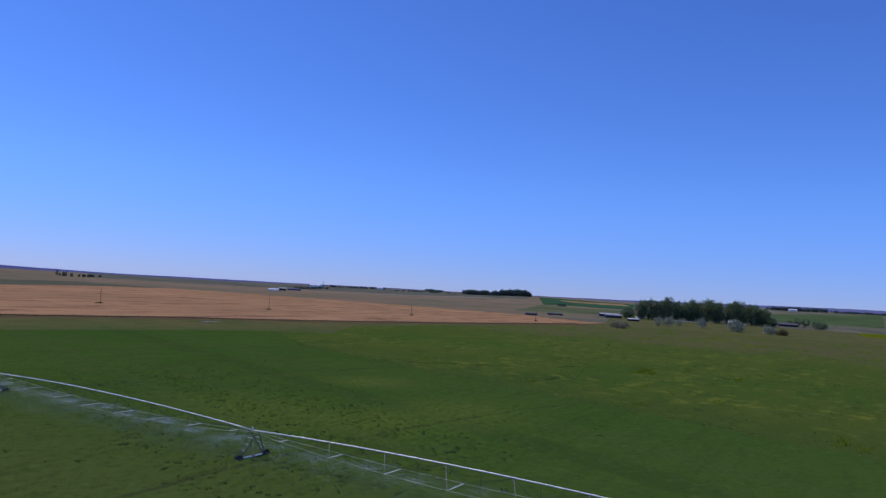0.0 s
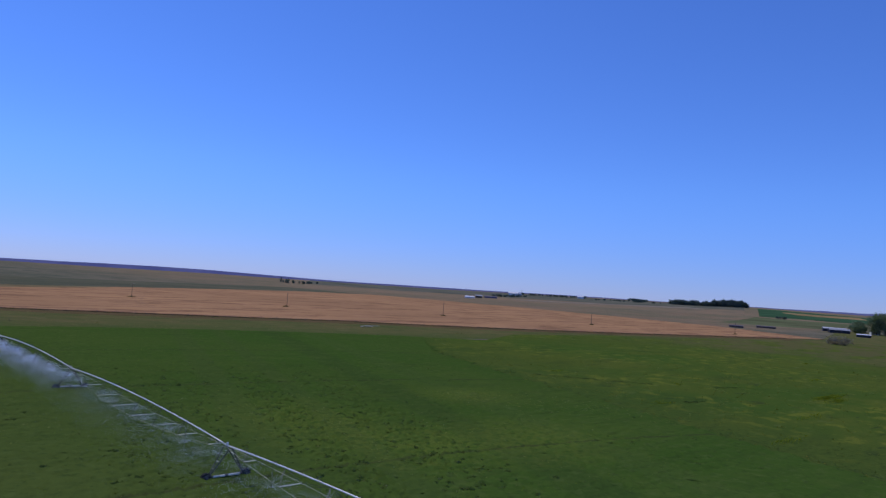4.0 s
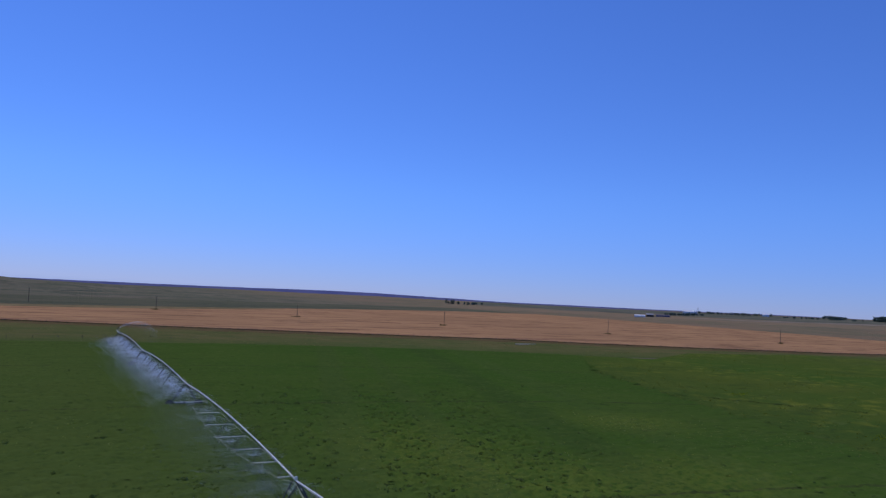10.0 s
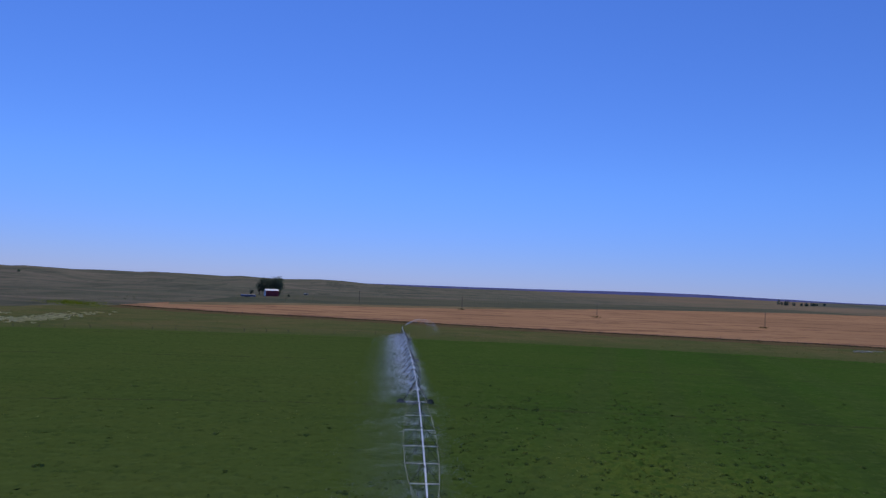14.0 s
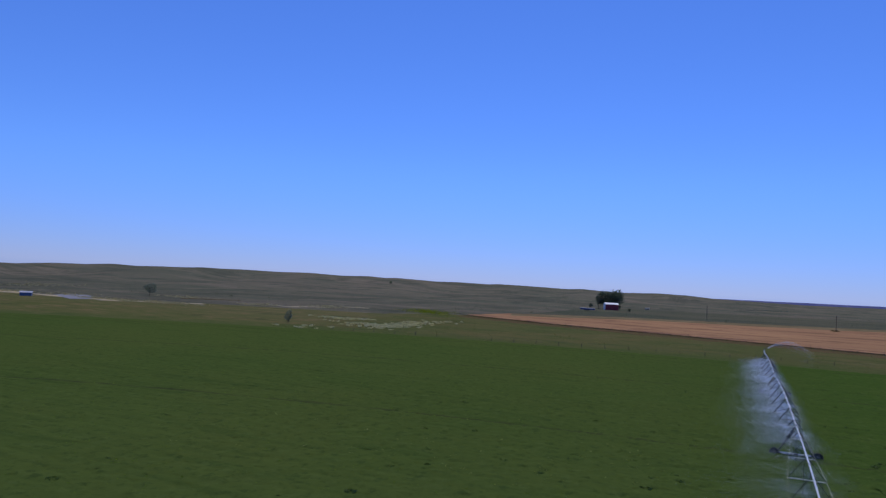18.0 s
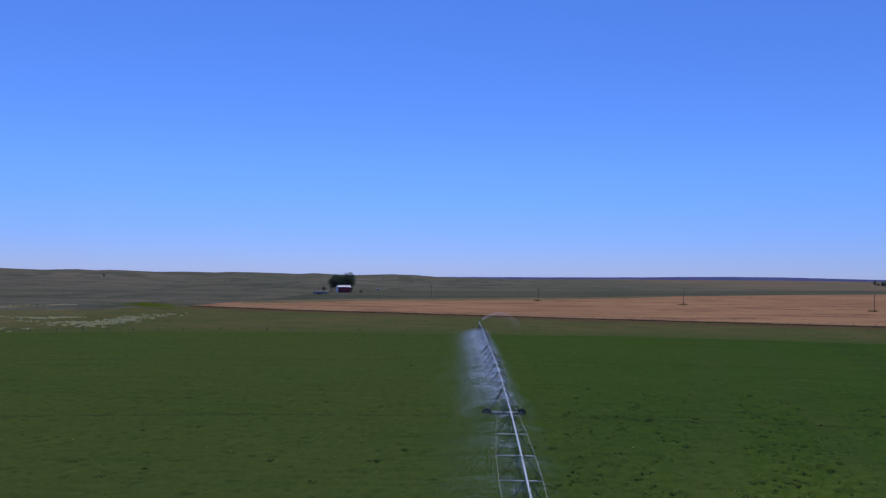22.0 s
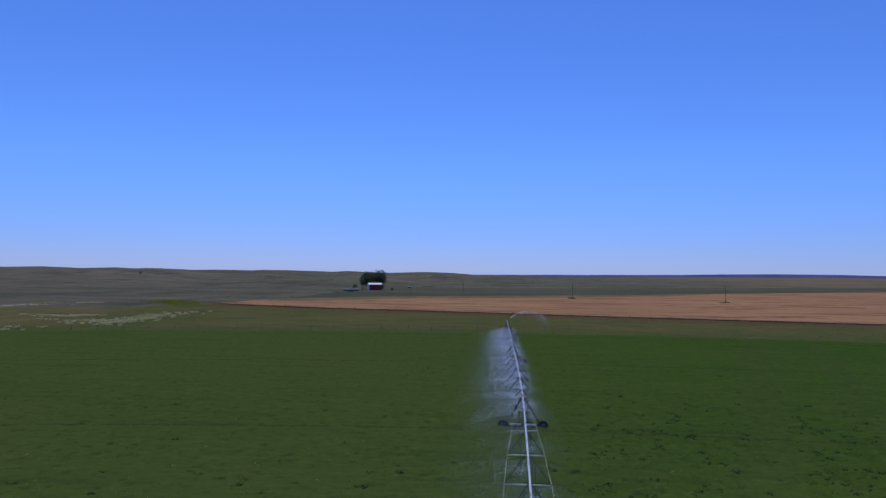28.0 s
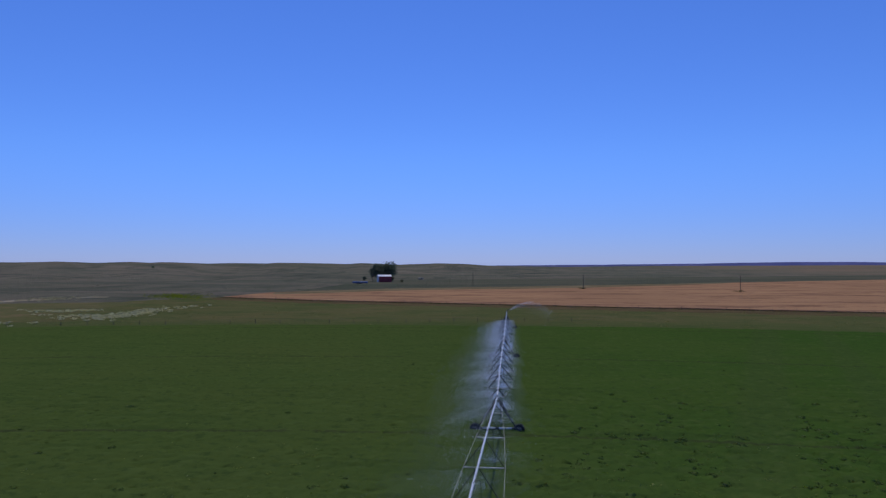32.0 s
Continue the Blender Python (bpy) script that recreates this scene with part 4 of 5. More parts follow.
patch("west_pasture", [(-58, 186), (-340, 10), (-300, 216), (-78, 300)], MAT["pasture"], "dull green grazed pasture below the sandhills", n=60, lift=0.03)

patch("farm_pasture", [(560, 178), (596, -80), (905, -60), (850, 262)], MAT["strip"], "rough olive pasture in front of the farm trees", n=60, lift=0.08)

patch("back_pasture", [(-64, 372), (606, 738), (590, 930), (-66, 600)], MAT["olive_dark"], "dark olive grazed pasture beyond the wheat", n=70, lift=0.10)

# ---- weeds, blossom, bare ground ----
def scatter(name, centres, spread, size, per, seed, mat, label, category, squash=0.5):
    v, f = leaf_cloud(centres, spread, size, per, seed, squash)
    v[:, 2] = np.maximum(v[:, 2], 0.02)
    return tagged(new(name, mesh_np(name, v, f, MAT[mat])), label, category, kind="stuff")


def inside(pts, poly):
    x, y = pts[:, 0], pts[:, 1]
    hit = np.zeros(len(pts), bool)
    for (xa, ya), (xb, yb) in zip(poly, poly[1:] + poly[:1]):
        cross = ((ya > y) != (yb > y)) & (x < (xb - xa) * (y - ya) / (yb - ya + 1e-9) + xa)
        hit ^= cross
    return hit


MAT["straw"] = m_leaf("bleached_blades", (0.30, 0.26, 0.14), (0.44, 0.38, 0.22), (0.58, 0.52, 0.34))


def build_weeds():
    rng = np.random.default_rng(11)
    # white blossom in streaks
    cen = []
    for cx, cy, sx, sy, n in [(-55, 222, 5, 5, 130), (-52, 236, 4, 8, 150), (-64, 226, 5, 3, 40), (-54, 254, 3.5, 7, 70), (-81, 242, 6, 2.0, 60), (-74, 247, 4, 1.2, 40), (-66, 196, 3, 0.8, 16), (-92, 243, 5, 1.4, 14), (-58, 202, 7, 2, 16), (-48, 268, 3, 3, 14)]:
        n = n * 2 // 5
        p = rng.normal(0, 1, (n, 2)) * (sx, sy) + (cx, cy)
        p = np.concatenate([p, p[::2] + rng.normal(0, 1, p[::2].shape) * (1.3, 0.3)])
        n = len(p)
        cen.append(np.c_[p, np.full(n, 0.35)])
    scatter("white_blossom", np.concatenate(cen), 0.34, 0.16, 22, 3, "flower", "drifts of small cream blossom in rough grass", "flowers", 0.25)
    # bleached grass along the sandy track
    p = np.concatenate([rng.normal(0, 1, (k, 2)) * (sx, sy) + (cx, cy) for cx, cy, sx, sy, k in
                        ((-192, 245, 12, 2.5, 110), (-170, 251, 8, 3, 120), (-258, 246, 9, 4, 100), (-316, 297, 9, 14, 110), (-149, 288, 5, 4, 60), (-128, 312, 5, 9, 80), (-206, 301, 6, 4, 60), (-230, 250, 8, 8, 50))])
    scatter("bleached_grass", np.c_[p, terrain(p[:, 0], p[:, 1]) + 0.25], 0.6, 0.2, 14, 6, "straw", "bleached grass and bare specks along a sandy track", "grass", 0.25)
    p = rng.normal(0, 1, (420, 2)) * (5, 12) @ np.array([[0.8, 0.6], [-0.6, 0.8]]) + (-85, 330)
    scatter("yellow_weed", np.c_[p, np.full(420, 0.12)], 0.9, 0.2, 9, 4, "mustard", "bright yellow-green patch of flowering weed", "weeds")
    p = np.concatenate([rng.normal(0, 1, (k, 2)) * (s, 0.5) + (x, y) for x, y, s, k in ((199, 49, 4.5, 170), (195, 46, 2.5, 60), (203, 25, 2.0, 40), (238, 66, 2, 14), (300, 90, 3, 12), (122, 0, 2.5, 26), (118, -3, 2, 14), (133, 33, 2.5, 20), (164, 100, 2, 12), (146, 60.6, 1.5, 14), (178, 75, 1, 8), (150, 22, 2, 12), (215, 40, 4, 16), (160, 40, 4, 16))])
    scatter("yellow_flowers", np.c_[p, np.full(len(p), 0.3)], 0.3, 0.11, 10, 8, "mustard", "yellow flowering streaks in the meadow", "weeds")


build_weeds()


def cushions(p, radius, height, per, size, seed, base=0.2):
    """Low rounded plants: leaves laid over the upper half of a dome at each place."""
    rng = np.random.default_rng(seed)
    r, h = np.repeat(radius, per)[:, None], np.repeat(height, per)[:, None]
    d = rng.normal(0, 1, (len(p) * per, 3))
    d[:, 2] = np.abs(d[:, 2]) * 0.8
    d /= np.linalg.norm(d, axis=1, keepdims=True)
    c = np.repeat(np.c_[p, np.full(len(p), base)], per, 0) + d * np.concatenate([r, r, h], 1) * rng.uniform(0.8, 1.05, (len(d), 1))
    nrm = d + rng.normal(0, 0.25, d.shape)
    nrm /= np.linalg.norm(nrm, axis=1, keepdims=True)
    a = np.cross(nrm, rng.normal(0, 1, d.shape))
    a /= np.linalg.norm(a, axis=1, keepdims=True)
    b = np.cross(nrm, a)
    k = size * rng.uniform(0.7, 1.3, (len(d), 1)) * r / 0.3
    v = np.stack([c + a * k, c - a * k * 0.6 + b * k * 0.8, c - a * k * 0.6 - b * k * 0.8], 1).reshape(-1, 3)
    return v, np.arange(len(v)).reshape(-1, 3)


def clumpy(x, y):
    """How broken the stand is: two slanting bands of tussocks by the machine, little elsewhere."""
    sl = x - 0.34 * y
    edge = lambda v, a, b, k: np.clip((v - a) / k, 0, 1) * np.clip((b - v) / k, 0, 1)
    band = np.maximum(edge(sl, 44.0, 54.0, 2.0), np.maximum(edge(sl, 55.8, 68.0, 2.5), 0.75 * edge(sl, 25.0, 41.5, 1.5)))
    lengthwise = np.clip((y - 28) / 20, 0, 1) * np.clip((132 - y) / 55, 0, 1)
    ends = np.clip((118 - x) / 20, 0, 1)
    patchy = 0.75 + 0.35 * np.sin(x * 0.55 + np.sin(y * 0.31) * 2) * np.sin(y * 0.42 + x * 0.2)
    return np.clip(band * lengthwise * ends * patchy, 0, 1)


def build_crop():
    rng = np.random.default_rng(21)
    p = np.c_[rng.uniform(-60, 186, 200000), rng.uniform(-50, 190, 200000)]
    near = np.hypot(p[:, 0] - 60, (p[:, 1] - 45) * 0.9)
    keep = inside(p, CROP) & (rng.random(len(p)) < np.clip(1.1 - near / 130, 0.0, 1) ** 1.3)
    p = p[keep][:13000]
    v, f = leaf_cloud(np.c_[p, np.full(len(p), 0.17)], 0.16, 0.07, 4, 22, 0.15, 0.18)
    # the closed stand itself, an uneven canopy that thins towards its edge
    gx = np.concatenate([np.arange(-75, 0, 0.8), np.arange(0, 112, 0.31), np.arange(112.4, 187, 0.8)])
    gy = np.concatenate([np.arange(-60, 30, 0.9), np.arange(30, 128, 0.31), np.arange(128.4, 208.5, 0.7)])
    x, y = np.meshgrid(gx, gy, indexing="ij")

    def smooth(a, kx, ky):
        for axis, k in ((0, kx), (1, ky)):
            w = np.hanning(k + 2)[1:-1]
            a = np.apply_along_axis(lambda s: np.convolve(s, w / w.sum(), "same"), axis, a)
        return a / a.std()

    small = rng.normal(0, 1, x.shape)
    tuft = smooth(rng.normal(0, 1, x.shape), 3, 3)
    drill = smooth(rng.normal(0, 1, x.shape), 41, 3)
    lumpy = np.maximum(clumpy(x, y), 0.10)
    rough = np.clip((x + 5) / 15, 0, 1) * np.clip((118 - x) / 15, 0, 1) * np.clip((y - 20) / 15, 0, 1) * np.clip((170 - y) / 40, 0, 1)
    z = 0.16 + 0.030 * tuft + 0.020 * drill + (0.022 + 0.022 * rough) * small + lumpy * (0.13 * np.abs(rng.normal(0, 1, x.shape)) + 0.13 * np.clip(smooth(rng.normal(0, 1, x.shape), 3, 3) - 0.3, -0.6, 1.8))
    rad = np.hypot(x - PIVOT[0], y - PIVOT[1])
    for radius in RADII:
        z -= 0.09 * np.exp(-((rad - radius) / 0.55) ** 2) * (0.55 + 0.45 * np.sin(x * 0.35 + np.sin(x * 0.13) * 3))
    hit = inside(np.c_[x.ravel(), y.ravel()], CROP).reshape(x.shape)
    fade = np.minimum(np.clip((x + 75) / 25, 0, 1), 1.0)
    z = 0.036 + np.maximum(z, 0.03) * fade
    xj, yj = x + rng.normal(0, 0.08, x.shape), y + rng.normal(0, 0.08, x.shape)
    n = len(gy)
    i = (np.arange(len(gx) - 1)[:, None] * n + np.arange(n - 1)).ravel()
    ok = (hit[:-1, :-1] & hit[1:, :-1] & hit[:-1, 1:] & hit[1:, 1:]).ravel()
    quads = np.stack([i, i + n, i + n + 1, i + 1], -1)[ok]
    used, inv = np.unique(quads, return_inverse=True)
    me = mesh_np("crop_canopy", np.stack([xj, yj, z], -1).reshape(-1, 3)[used], inv.reshape(quads.shape), MAT["crop"])
    tagged(new("crop_canopy", me), "dense low green crop canopy with faint drill rows", "crop", kind="stuff")
    tagged(new("crop_plants", mesh_np("crop_plants", v, f, MAT["plant"])), "low leafy green crop plants in a dense stand", "crop", kind="stuff")
    # dark tussocks and paler cushions, thick in the broken bands and sparse elsewhere
    g = np.stack(np.meshgrid(np.arange(-20, 150, 0.8), np.arange(-10, 165, 0.8), indexing="ij"), -1).reshape(-1, 2)
    g = g + rng.normal(0, 0.3, g.shape)
    g = g[inside(g, CROP)]
    w = clumpy(g[:, 0], g[:, 1])
    near = np.clip(1.15 - np.hypot(g[:, 0] - 66, g[:, 1] - 70) / 80, 0.0, 1)
    pick = rng.random(len(g))
    dark = g[pick < 0.10 * w * np.clip((84 - g[:, 1]) / 32, 0.02, 1) + 0.005 * near]
    v, f = cushions(dark, rng.uniform(0.06, 0.14, len(dark)), rng.uniform(0.12, 0.24, len(dark)), 16, 0.12, 23)
    tagged(new("tall_weeds", mesh_np("tall_weeds", v, f, MAT["weed"])), "dark rounded tussocks of weed standing in the crop", "weeds", kind="stuff")
    pale = g[(pick > 1 - 0.45 * w - 0.01 * near)]
    v, f = cushions(pale, rng.uniform(0.25, 0.50, len(pale)), rng.uniform(0.10, 0.17, len(pale)), 24, 0.085, 28, 0.16)
    tagged(new("crop_cushions", mesh_np("crop_cushions", v, f, MAT["cushion"])), "uneven yellow-green cushions of the crop", "crop", kind="stuff")
    # pale flowering specks among them
    q = np.concatenate([rng.normal(0, 1, (k, 2)) * (sx, sy) + (cx, cy) for cx, cy, sx, sy, k in
                        ((76, 68, 7, 13, 620), (113, 79, 4, 4, 230), (120, 70, 6, 5, 150), (127, 58, 4, 5, 90), (97, 60, 14, 7, 110), (56, 96, 22, 6, 120), (30, 84, 14, 4, 70))])
    v, f = leaf_cloud(np.c_[q, np.full(len(q), 0.20)], 0.2, 0.085, 6, 25, 0.25, 0.4)
    tagged(new("flowering_weeds", mesh_np("flowering_weeds", v, f, MAT["pale_weed"])), "pale yellow-green flowering weeds thin in the crop", "weeds", kind="stuff")
    # dark grown-up margin of the crop and ditch tufts in the meadow
    edge = [(162, 140), (149, 107), (137, 72), (131, 52), (127, 40), (116, 8)]
    q = []
    for (xa, ya), (xb, yb) in zip(edge, edge[1:]):
        k = int(math.hypot(xb - xa, yb - ya) * 1.6)
        u = rng.random(k)[:, None] ** 1.1
        q.append((1 - u) * (xa, ya) + u * (xb, yb) + rng.normal(0, 1.0, (k, 2)) * (1.6, 0.6))
    for xa, ya, xb, yb, k in ((150, 102, 170, 78, 120), (121, 95, 127, 94, 30), (153, 59.5, 158, 59, 34), (182, 69, 190, 66, 40)):
        u = np.round(rng.random(k)[:, None] * 5) / 5 + rng.normal(0, 0.05, (k, 1))
        q.append((1 - u) * (xa, ya) + u * (xb, yb) + rng.normal(0, 0.35, (k, 2)))
    q = np.concatenate(q)
    w = np.concatenate([rng.normal(0, 1, (7, 2)) * (2.2, 0.7) + c for c in np.c_[rng.uniform(128, 420, 150), rng.uniform(-20, 185, 150)]])
    w = w[inside(w, MEADOW) & ~inside(w, CROP)]
    vw, fw = leaf_cloud(np.c_[w, np.full(len(w), 0.12)], 0.24, 0.10, 7, 27, 0.3, 0.5)
    tagged(new("meadow_flowers", mesh_np("meadow_flowers", vw, fw, MAT["pale_weed"])), "short pale streaks of flowering grass in the meadow", "weeds", kind="stuff")
    v, f = leaf_cloud(np.c_[q, np.full(len(q), 0.16)], 0.24, 0.09, 8, 26, 0.2, 0.4)
    tagged(new("edge_weeds", mesh_np("edge_weeds", v, f, MAT["weed"])), "dark ragged weeds along the crop's edge", "weeds", kind="stuff")
    r = np.c_[rng.uniform(100, 420, 60000), rng.uniform(-80, 190, 60000)]
    r = r[inside(r, MEADOW) & (rng.random(len(r)) < np.clip(1.1 - np.hypot(r[:, 0] - 120, r[:, 1] - 30) / 260, 0.05, 1))][:2500]
    v, f = leaf_cloud(np.c_[r, np.full(len(r), 0.12)], 0.25, 0.14, 5, 24, 0.4, 0.6)
    tagged(new("meadow_grass", mesh_np("meadow_grass", v, f, MAT["dry_blade"])), "tufts of dry yellow-green meadow grass", "grass", kind="stuff")


MAT["weed"] = m_leaf("weed_leaves", (0.062, 0.096, 0.034), (0.080, 0.118, 0.040), (0.112, 0.150, 0.053), 0.3)
MAT["cushion"] = m_leaf("cushion_leaves", (0.100, 0.150, 0.042), (0.130, 0.178, 0.050), (0.195, 0.220, 0.085), 0.45)


def build_brush():
    rng = np.random.default_rng(51)
    az, r = np.radians(rng.uniform(-62, 12, 5200)), rng.uniform(380, 800, 5200)
    p = np.c_[CX + r * np.sin(az), CY + r * np.cos(az)]
    lump = np.sin(p[:, 0] * 0.024 + 1) * np.sin(p[:, 1] * 0.03 + p[:, 0] * 0.011) + rng.normal(0, 0.5, len(p))
    p = p[(lump > 0.3) & ~inside(p, WHEAT) & ~inside(p, CROP) & ~inside(p, STRIP)][:300]
    z = terrain(p[:, 0], p[:, 1]) + 0.35
    v, f = leaf_cloud(np.c_[p, z], rng.uniform(0.3, 0.8, len(p)), 0.24, 12, 52, 0.3, 0.5)
    tagged(new("sagebrush", mesh_np("sagebrush", v, f, MAT["sage"])), "scattered low dark sagebrush on dry sandhills", "brush", kind="stuff")
    p = np.c_[rng.uniform(-90, 420, 60000), rng.uniform(165, 335, 60000)]
    lump = np.sin(p[:, 0] * 0.07 + 1) * np.sin(p[:, 1] * 0.16 + p[:, 0] * 0.05) + rng.normal(0, 0.7, len(p))
    p = p[inside(p, STRIP) & ~inside(p, CROP) & ~inside(p, WHEAT) & (lump > 0.2)][:1700]
    v, f = leaf_cloud(np.c_[p, np.full(len(p), 0.15)], 0.42, 0.15, 7, 53, 0.2, 0.25)
    tagged(new("grass_tufts", mesh_np("grass_tufts", v, f, MAT["tuft"])), "uneven tufts of rough olive and straw grass", "grass", kind="stuff")
    c = np.concatenate([rng.normal(0, 1, (16, 2)) * (1.2, 0.4) + q for q in POLES[1:]])
    v, f = leaf_cloud(np.c_[c, np.full(len(c), 0.75)], 0.35, 0.16, 16, 54, 0.6)
    tagged(new("pole_weeds", mesh_np("pole_weeds", v, f, MAT["margin"])), "dark unmown weeds round the feet of power poles", "weeds", kind="stuff")
    # dark weedy margin between fence and wheat
    line = [(-66, 330), (-20, 309), (33, 296), (90, 280), (150, 266), (205, 256), (250, 238), (300, 224), (370, 208), (440, 198), (520, 183)]
    q = []
    for (xa, ya), (xb, yb) in zip(line, line[1:]):
        k = int(math.hypot(xb - xa, yb - ya) * 2.4)
        u = rng.random(k)[:, None]
        q.append((1 - u) * (xa, ya) + u * (xb, yb) + np.c_[rng.normal(0, 0.5, k), -np.abs(rng.normal(0, 2.6, k)) - 0.4])
    q = np.concatenate(q)
    v, f = leaf_cloud(np.c_[q, np.full(len(q), 0.16)], 0.38, 0.17, 8, 55, 0.3, 0.5)
    tagged(new("margin_weeds", mesh_np("margin_weeds", v, f, MAT["margin"])), "dark brown-green weeds along the fence by the wheat", "weeds", kind="stuff")


MAT["sage"] = m_leaf("sagebrush_leaves", (0.120, 0.132, 0.080), (0.165, 0.175, 0.105), (0.215, 0.222, 0.140))
MAT["tuft"] = m_leaf("tuft_blades", (0.135, 0.160, 0.050), (0.190, 0.195, 0.070), (0.255, 0.225, 0.095))
MAT["margin"] = m_leaf("margin_leaves", (0.090, 0.082, 0.036), (0.135, 0.108, 0.050), (0.190, 0.140, 0.070))
MAT["green_wheat"] = m_plain("unripe_wheat", (0.21, 0.165, 0.085), 0.95, 0.0, 0.25, 0.05, 0.0)
MAT["trampled"] = m_plain("trampled_wheat", (0.30, 0.17, 0.085), 0.95, 0.0, 0.3, 0.6, 0.05)
build_brush()


def build_tyre_track(line, width):
    """A thin pressed strip along a smooth line in the wheat."""
    p = np.array(line, float)
    t = np.linspace(0, len(p) - 1, 40)
    c = np.stack([np.polyval(np.polyfit(np.arange(len(p)), p[:, k], 3), t) for k in (0, 1)], -1)
    d = np.gradient(c, axis=0)
    side = np.stack([-d[:, 1], d[:, 0]], -1) / np.linalg.norm(d, axis=1, keepdims=True) * width / 2
    sheet("tyre_track", [tuple(q) for q in np.concatenate([c + side, (c - side)[::-1]])], 0.352, MAT["trampled"], "faint tyre track pressed through ripe wheat", "track", base=0.25)


sheet("green_wheat_strip", [(-58, 372), (-11, 423), (38, 449), (85, 475), (150, 518), (206, 555), (196, 536), (150, 492), (100, 452), (50, 424), (20, 414), (-8, 396), (-34, 366), (-52, 352)], 0.352, MAT["green_wheat"], "thin greenish strip along the wheat's far edge", "field", base=0.2)
build_tyre_track([(186, 441), (166, 392), (150, 346), (144, 306)], 0.35)
build_tyre_track([(188.5, 441), (168.5, 391), (152.5, 345.5), (146.5, 306)], 0.35)


MAT["pale_weed"] = m_leaf("pale_weed_heads", (0.16, 0.20, 0.05), (0.24, 0.28, 0.08), (0.36, 0.38, 0.16))
MAT["dry_blade"] = m_leaf("dry_blades", (0.126, 0.168, 0.031), (0.175, 0.189, 0.036), (0.266, 0.245, 0.056))
build_crop()


def ribbon(line, width):
    """An outline of even width along a line."""
    p = np.array(line, float)
    d = np.gradient(p, axis=0)
    side = np.stack([-d[:, 1], d[:, 0]], -1) / np.linalg.norm(d, axis=1, keepdims=True) * width / 2
    rng = np.random.default_rng(len(line))
    side = side * rng.uniform(0.7, 1.3, (len(p), 1))
    return [tuple(q) for q in np.concatenate([p + side, (p - side)[::-1]])]


sheet("sand_track", ribbon([(-262, 246), (-248, 240), (-239, 239), (-228, 239.5), (-215, 239), (-203, 239), (-190, 243.5), (-184, 246), (-177, 249.5), (-171, 252), (-165, 256), (-160, 263)], 8.0), 0.07, MAT["sand"], "pale bare sandy track through rough pasture", "track")
sheet("alkali_pan", [(-233, 254), (-224, 259), (-212, 252), (-203, 245), (-197, 238), (-198, 229), (-206, 233), (-215, 238), (-227, 245)], 0.10, MAT["pan"], "pale dried alkali pan", "dry pond")
sheet("ditch_bank", ribbon([(-199, 291), (-194, 295), (-189, 300), (-184, 305.5), (-180, 311)], 5.0), 0.10, MAT["margin_soil"], "low dark bank of a dry ditch", "bank")
for k, (x, y, w) in enumerate([(-153, 285.5, 4), (-144.5, 290, 5), (-134.5, 290.5, 4), (-131, 303, 6), (-122, 326, 7), (-262, 246, 6), (-186, 238, 5), (-134, 298, 5)]):
    sheet("bare_patch", [(x - w, y - 2.5), (x - w * 0.3, y - 4.0), (x + w, y), (x + w * 0.8, y + 3.0), (x - w * 0.5, y + 2.4)], 0.10, MAT["sand"], "small patch of bare pale sand", "bare ground")


# ---- water ----
def droplets(p, size, seed):
    rng = np.random.default_rng(seed)
    a, b = rng.normal(0, 1, p.shape), rng.normal(0, 1, p.shape)
    a /= np.linalg.norm(a, axis=1, keepdims=True)
    b -= a * (a * b).sum(1, keepdims=True)
    b /= np.linalg.norm(b, axis=1, keepdims=True)
    s = size * rng.uniform(0.6, 1.5, (len(p), 1))
    v = np.stack([p + a * s, p - a * s * 0.5 + b * s * 0.8, p - a * s * 0.5 - b * s * 0.8], 1).reshape(-1, 3)
    return v, np.arange(len(v)).reshape(-1, 3)


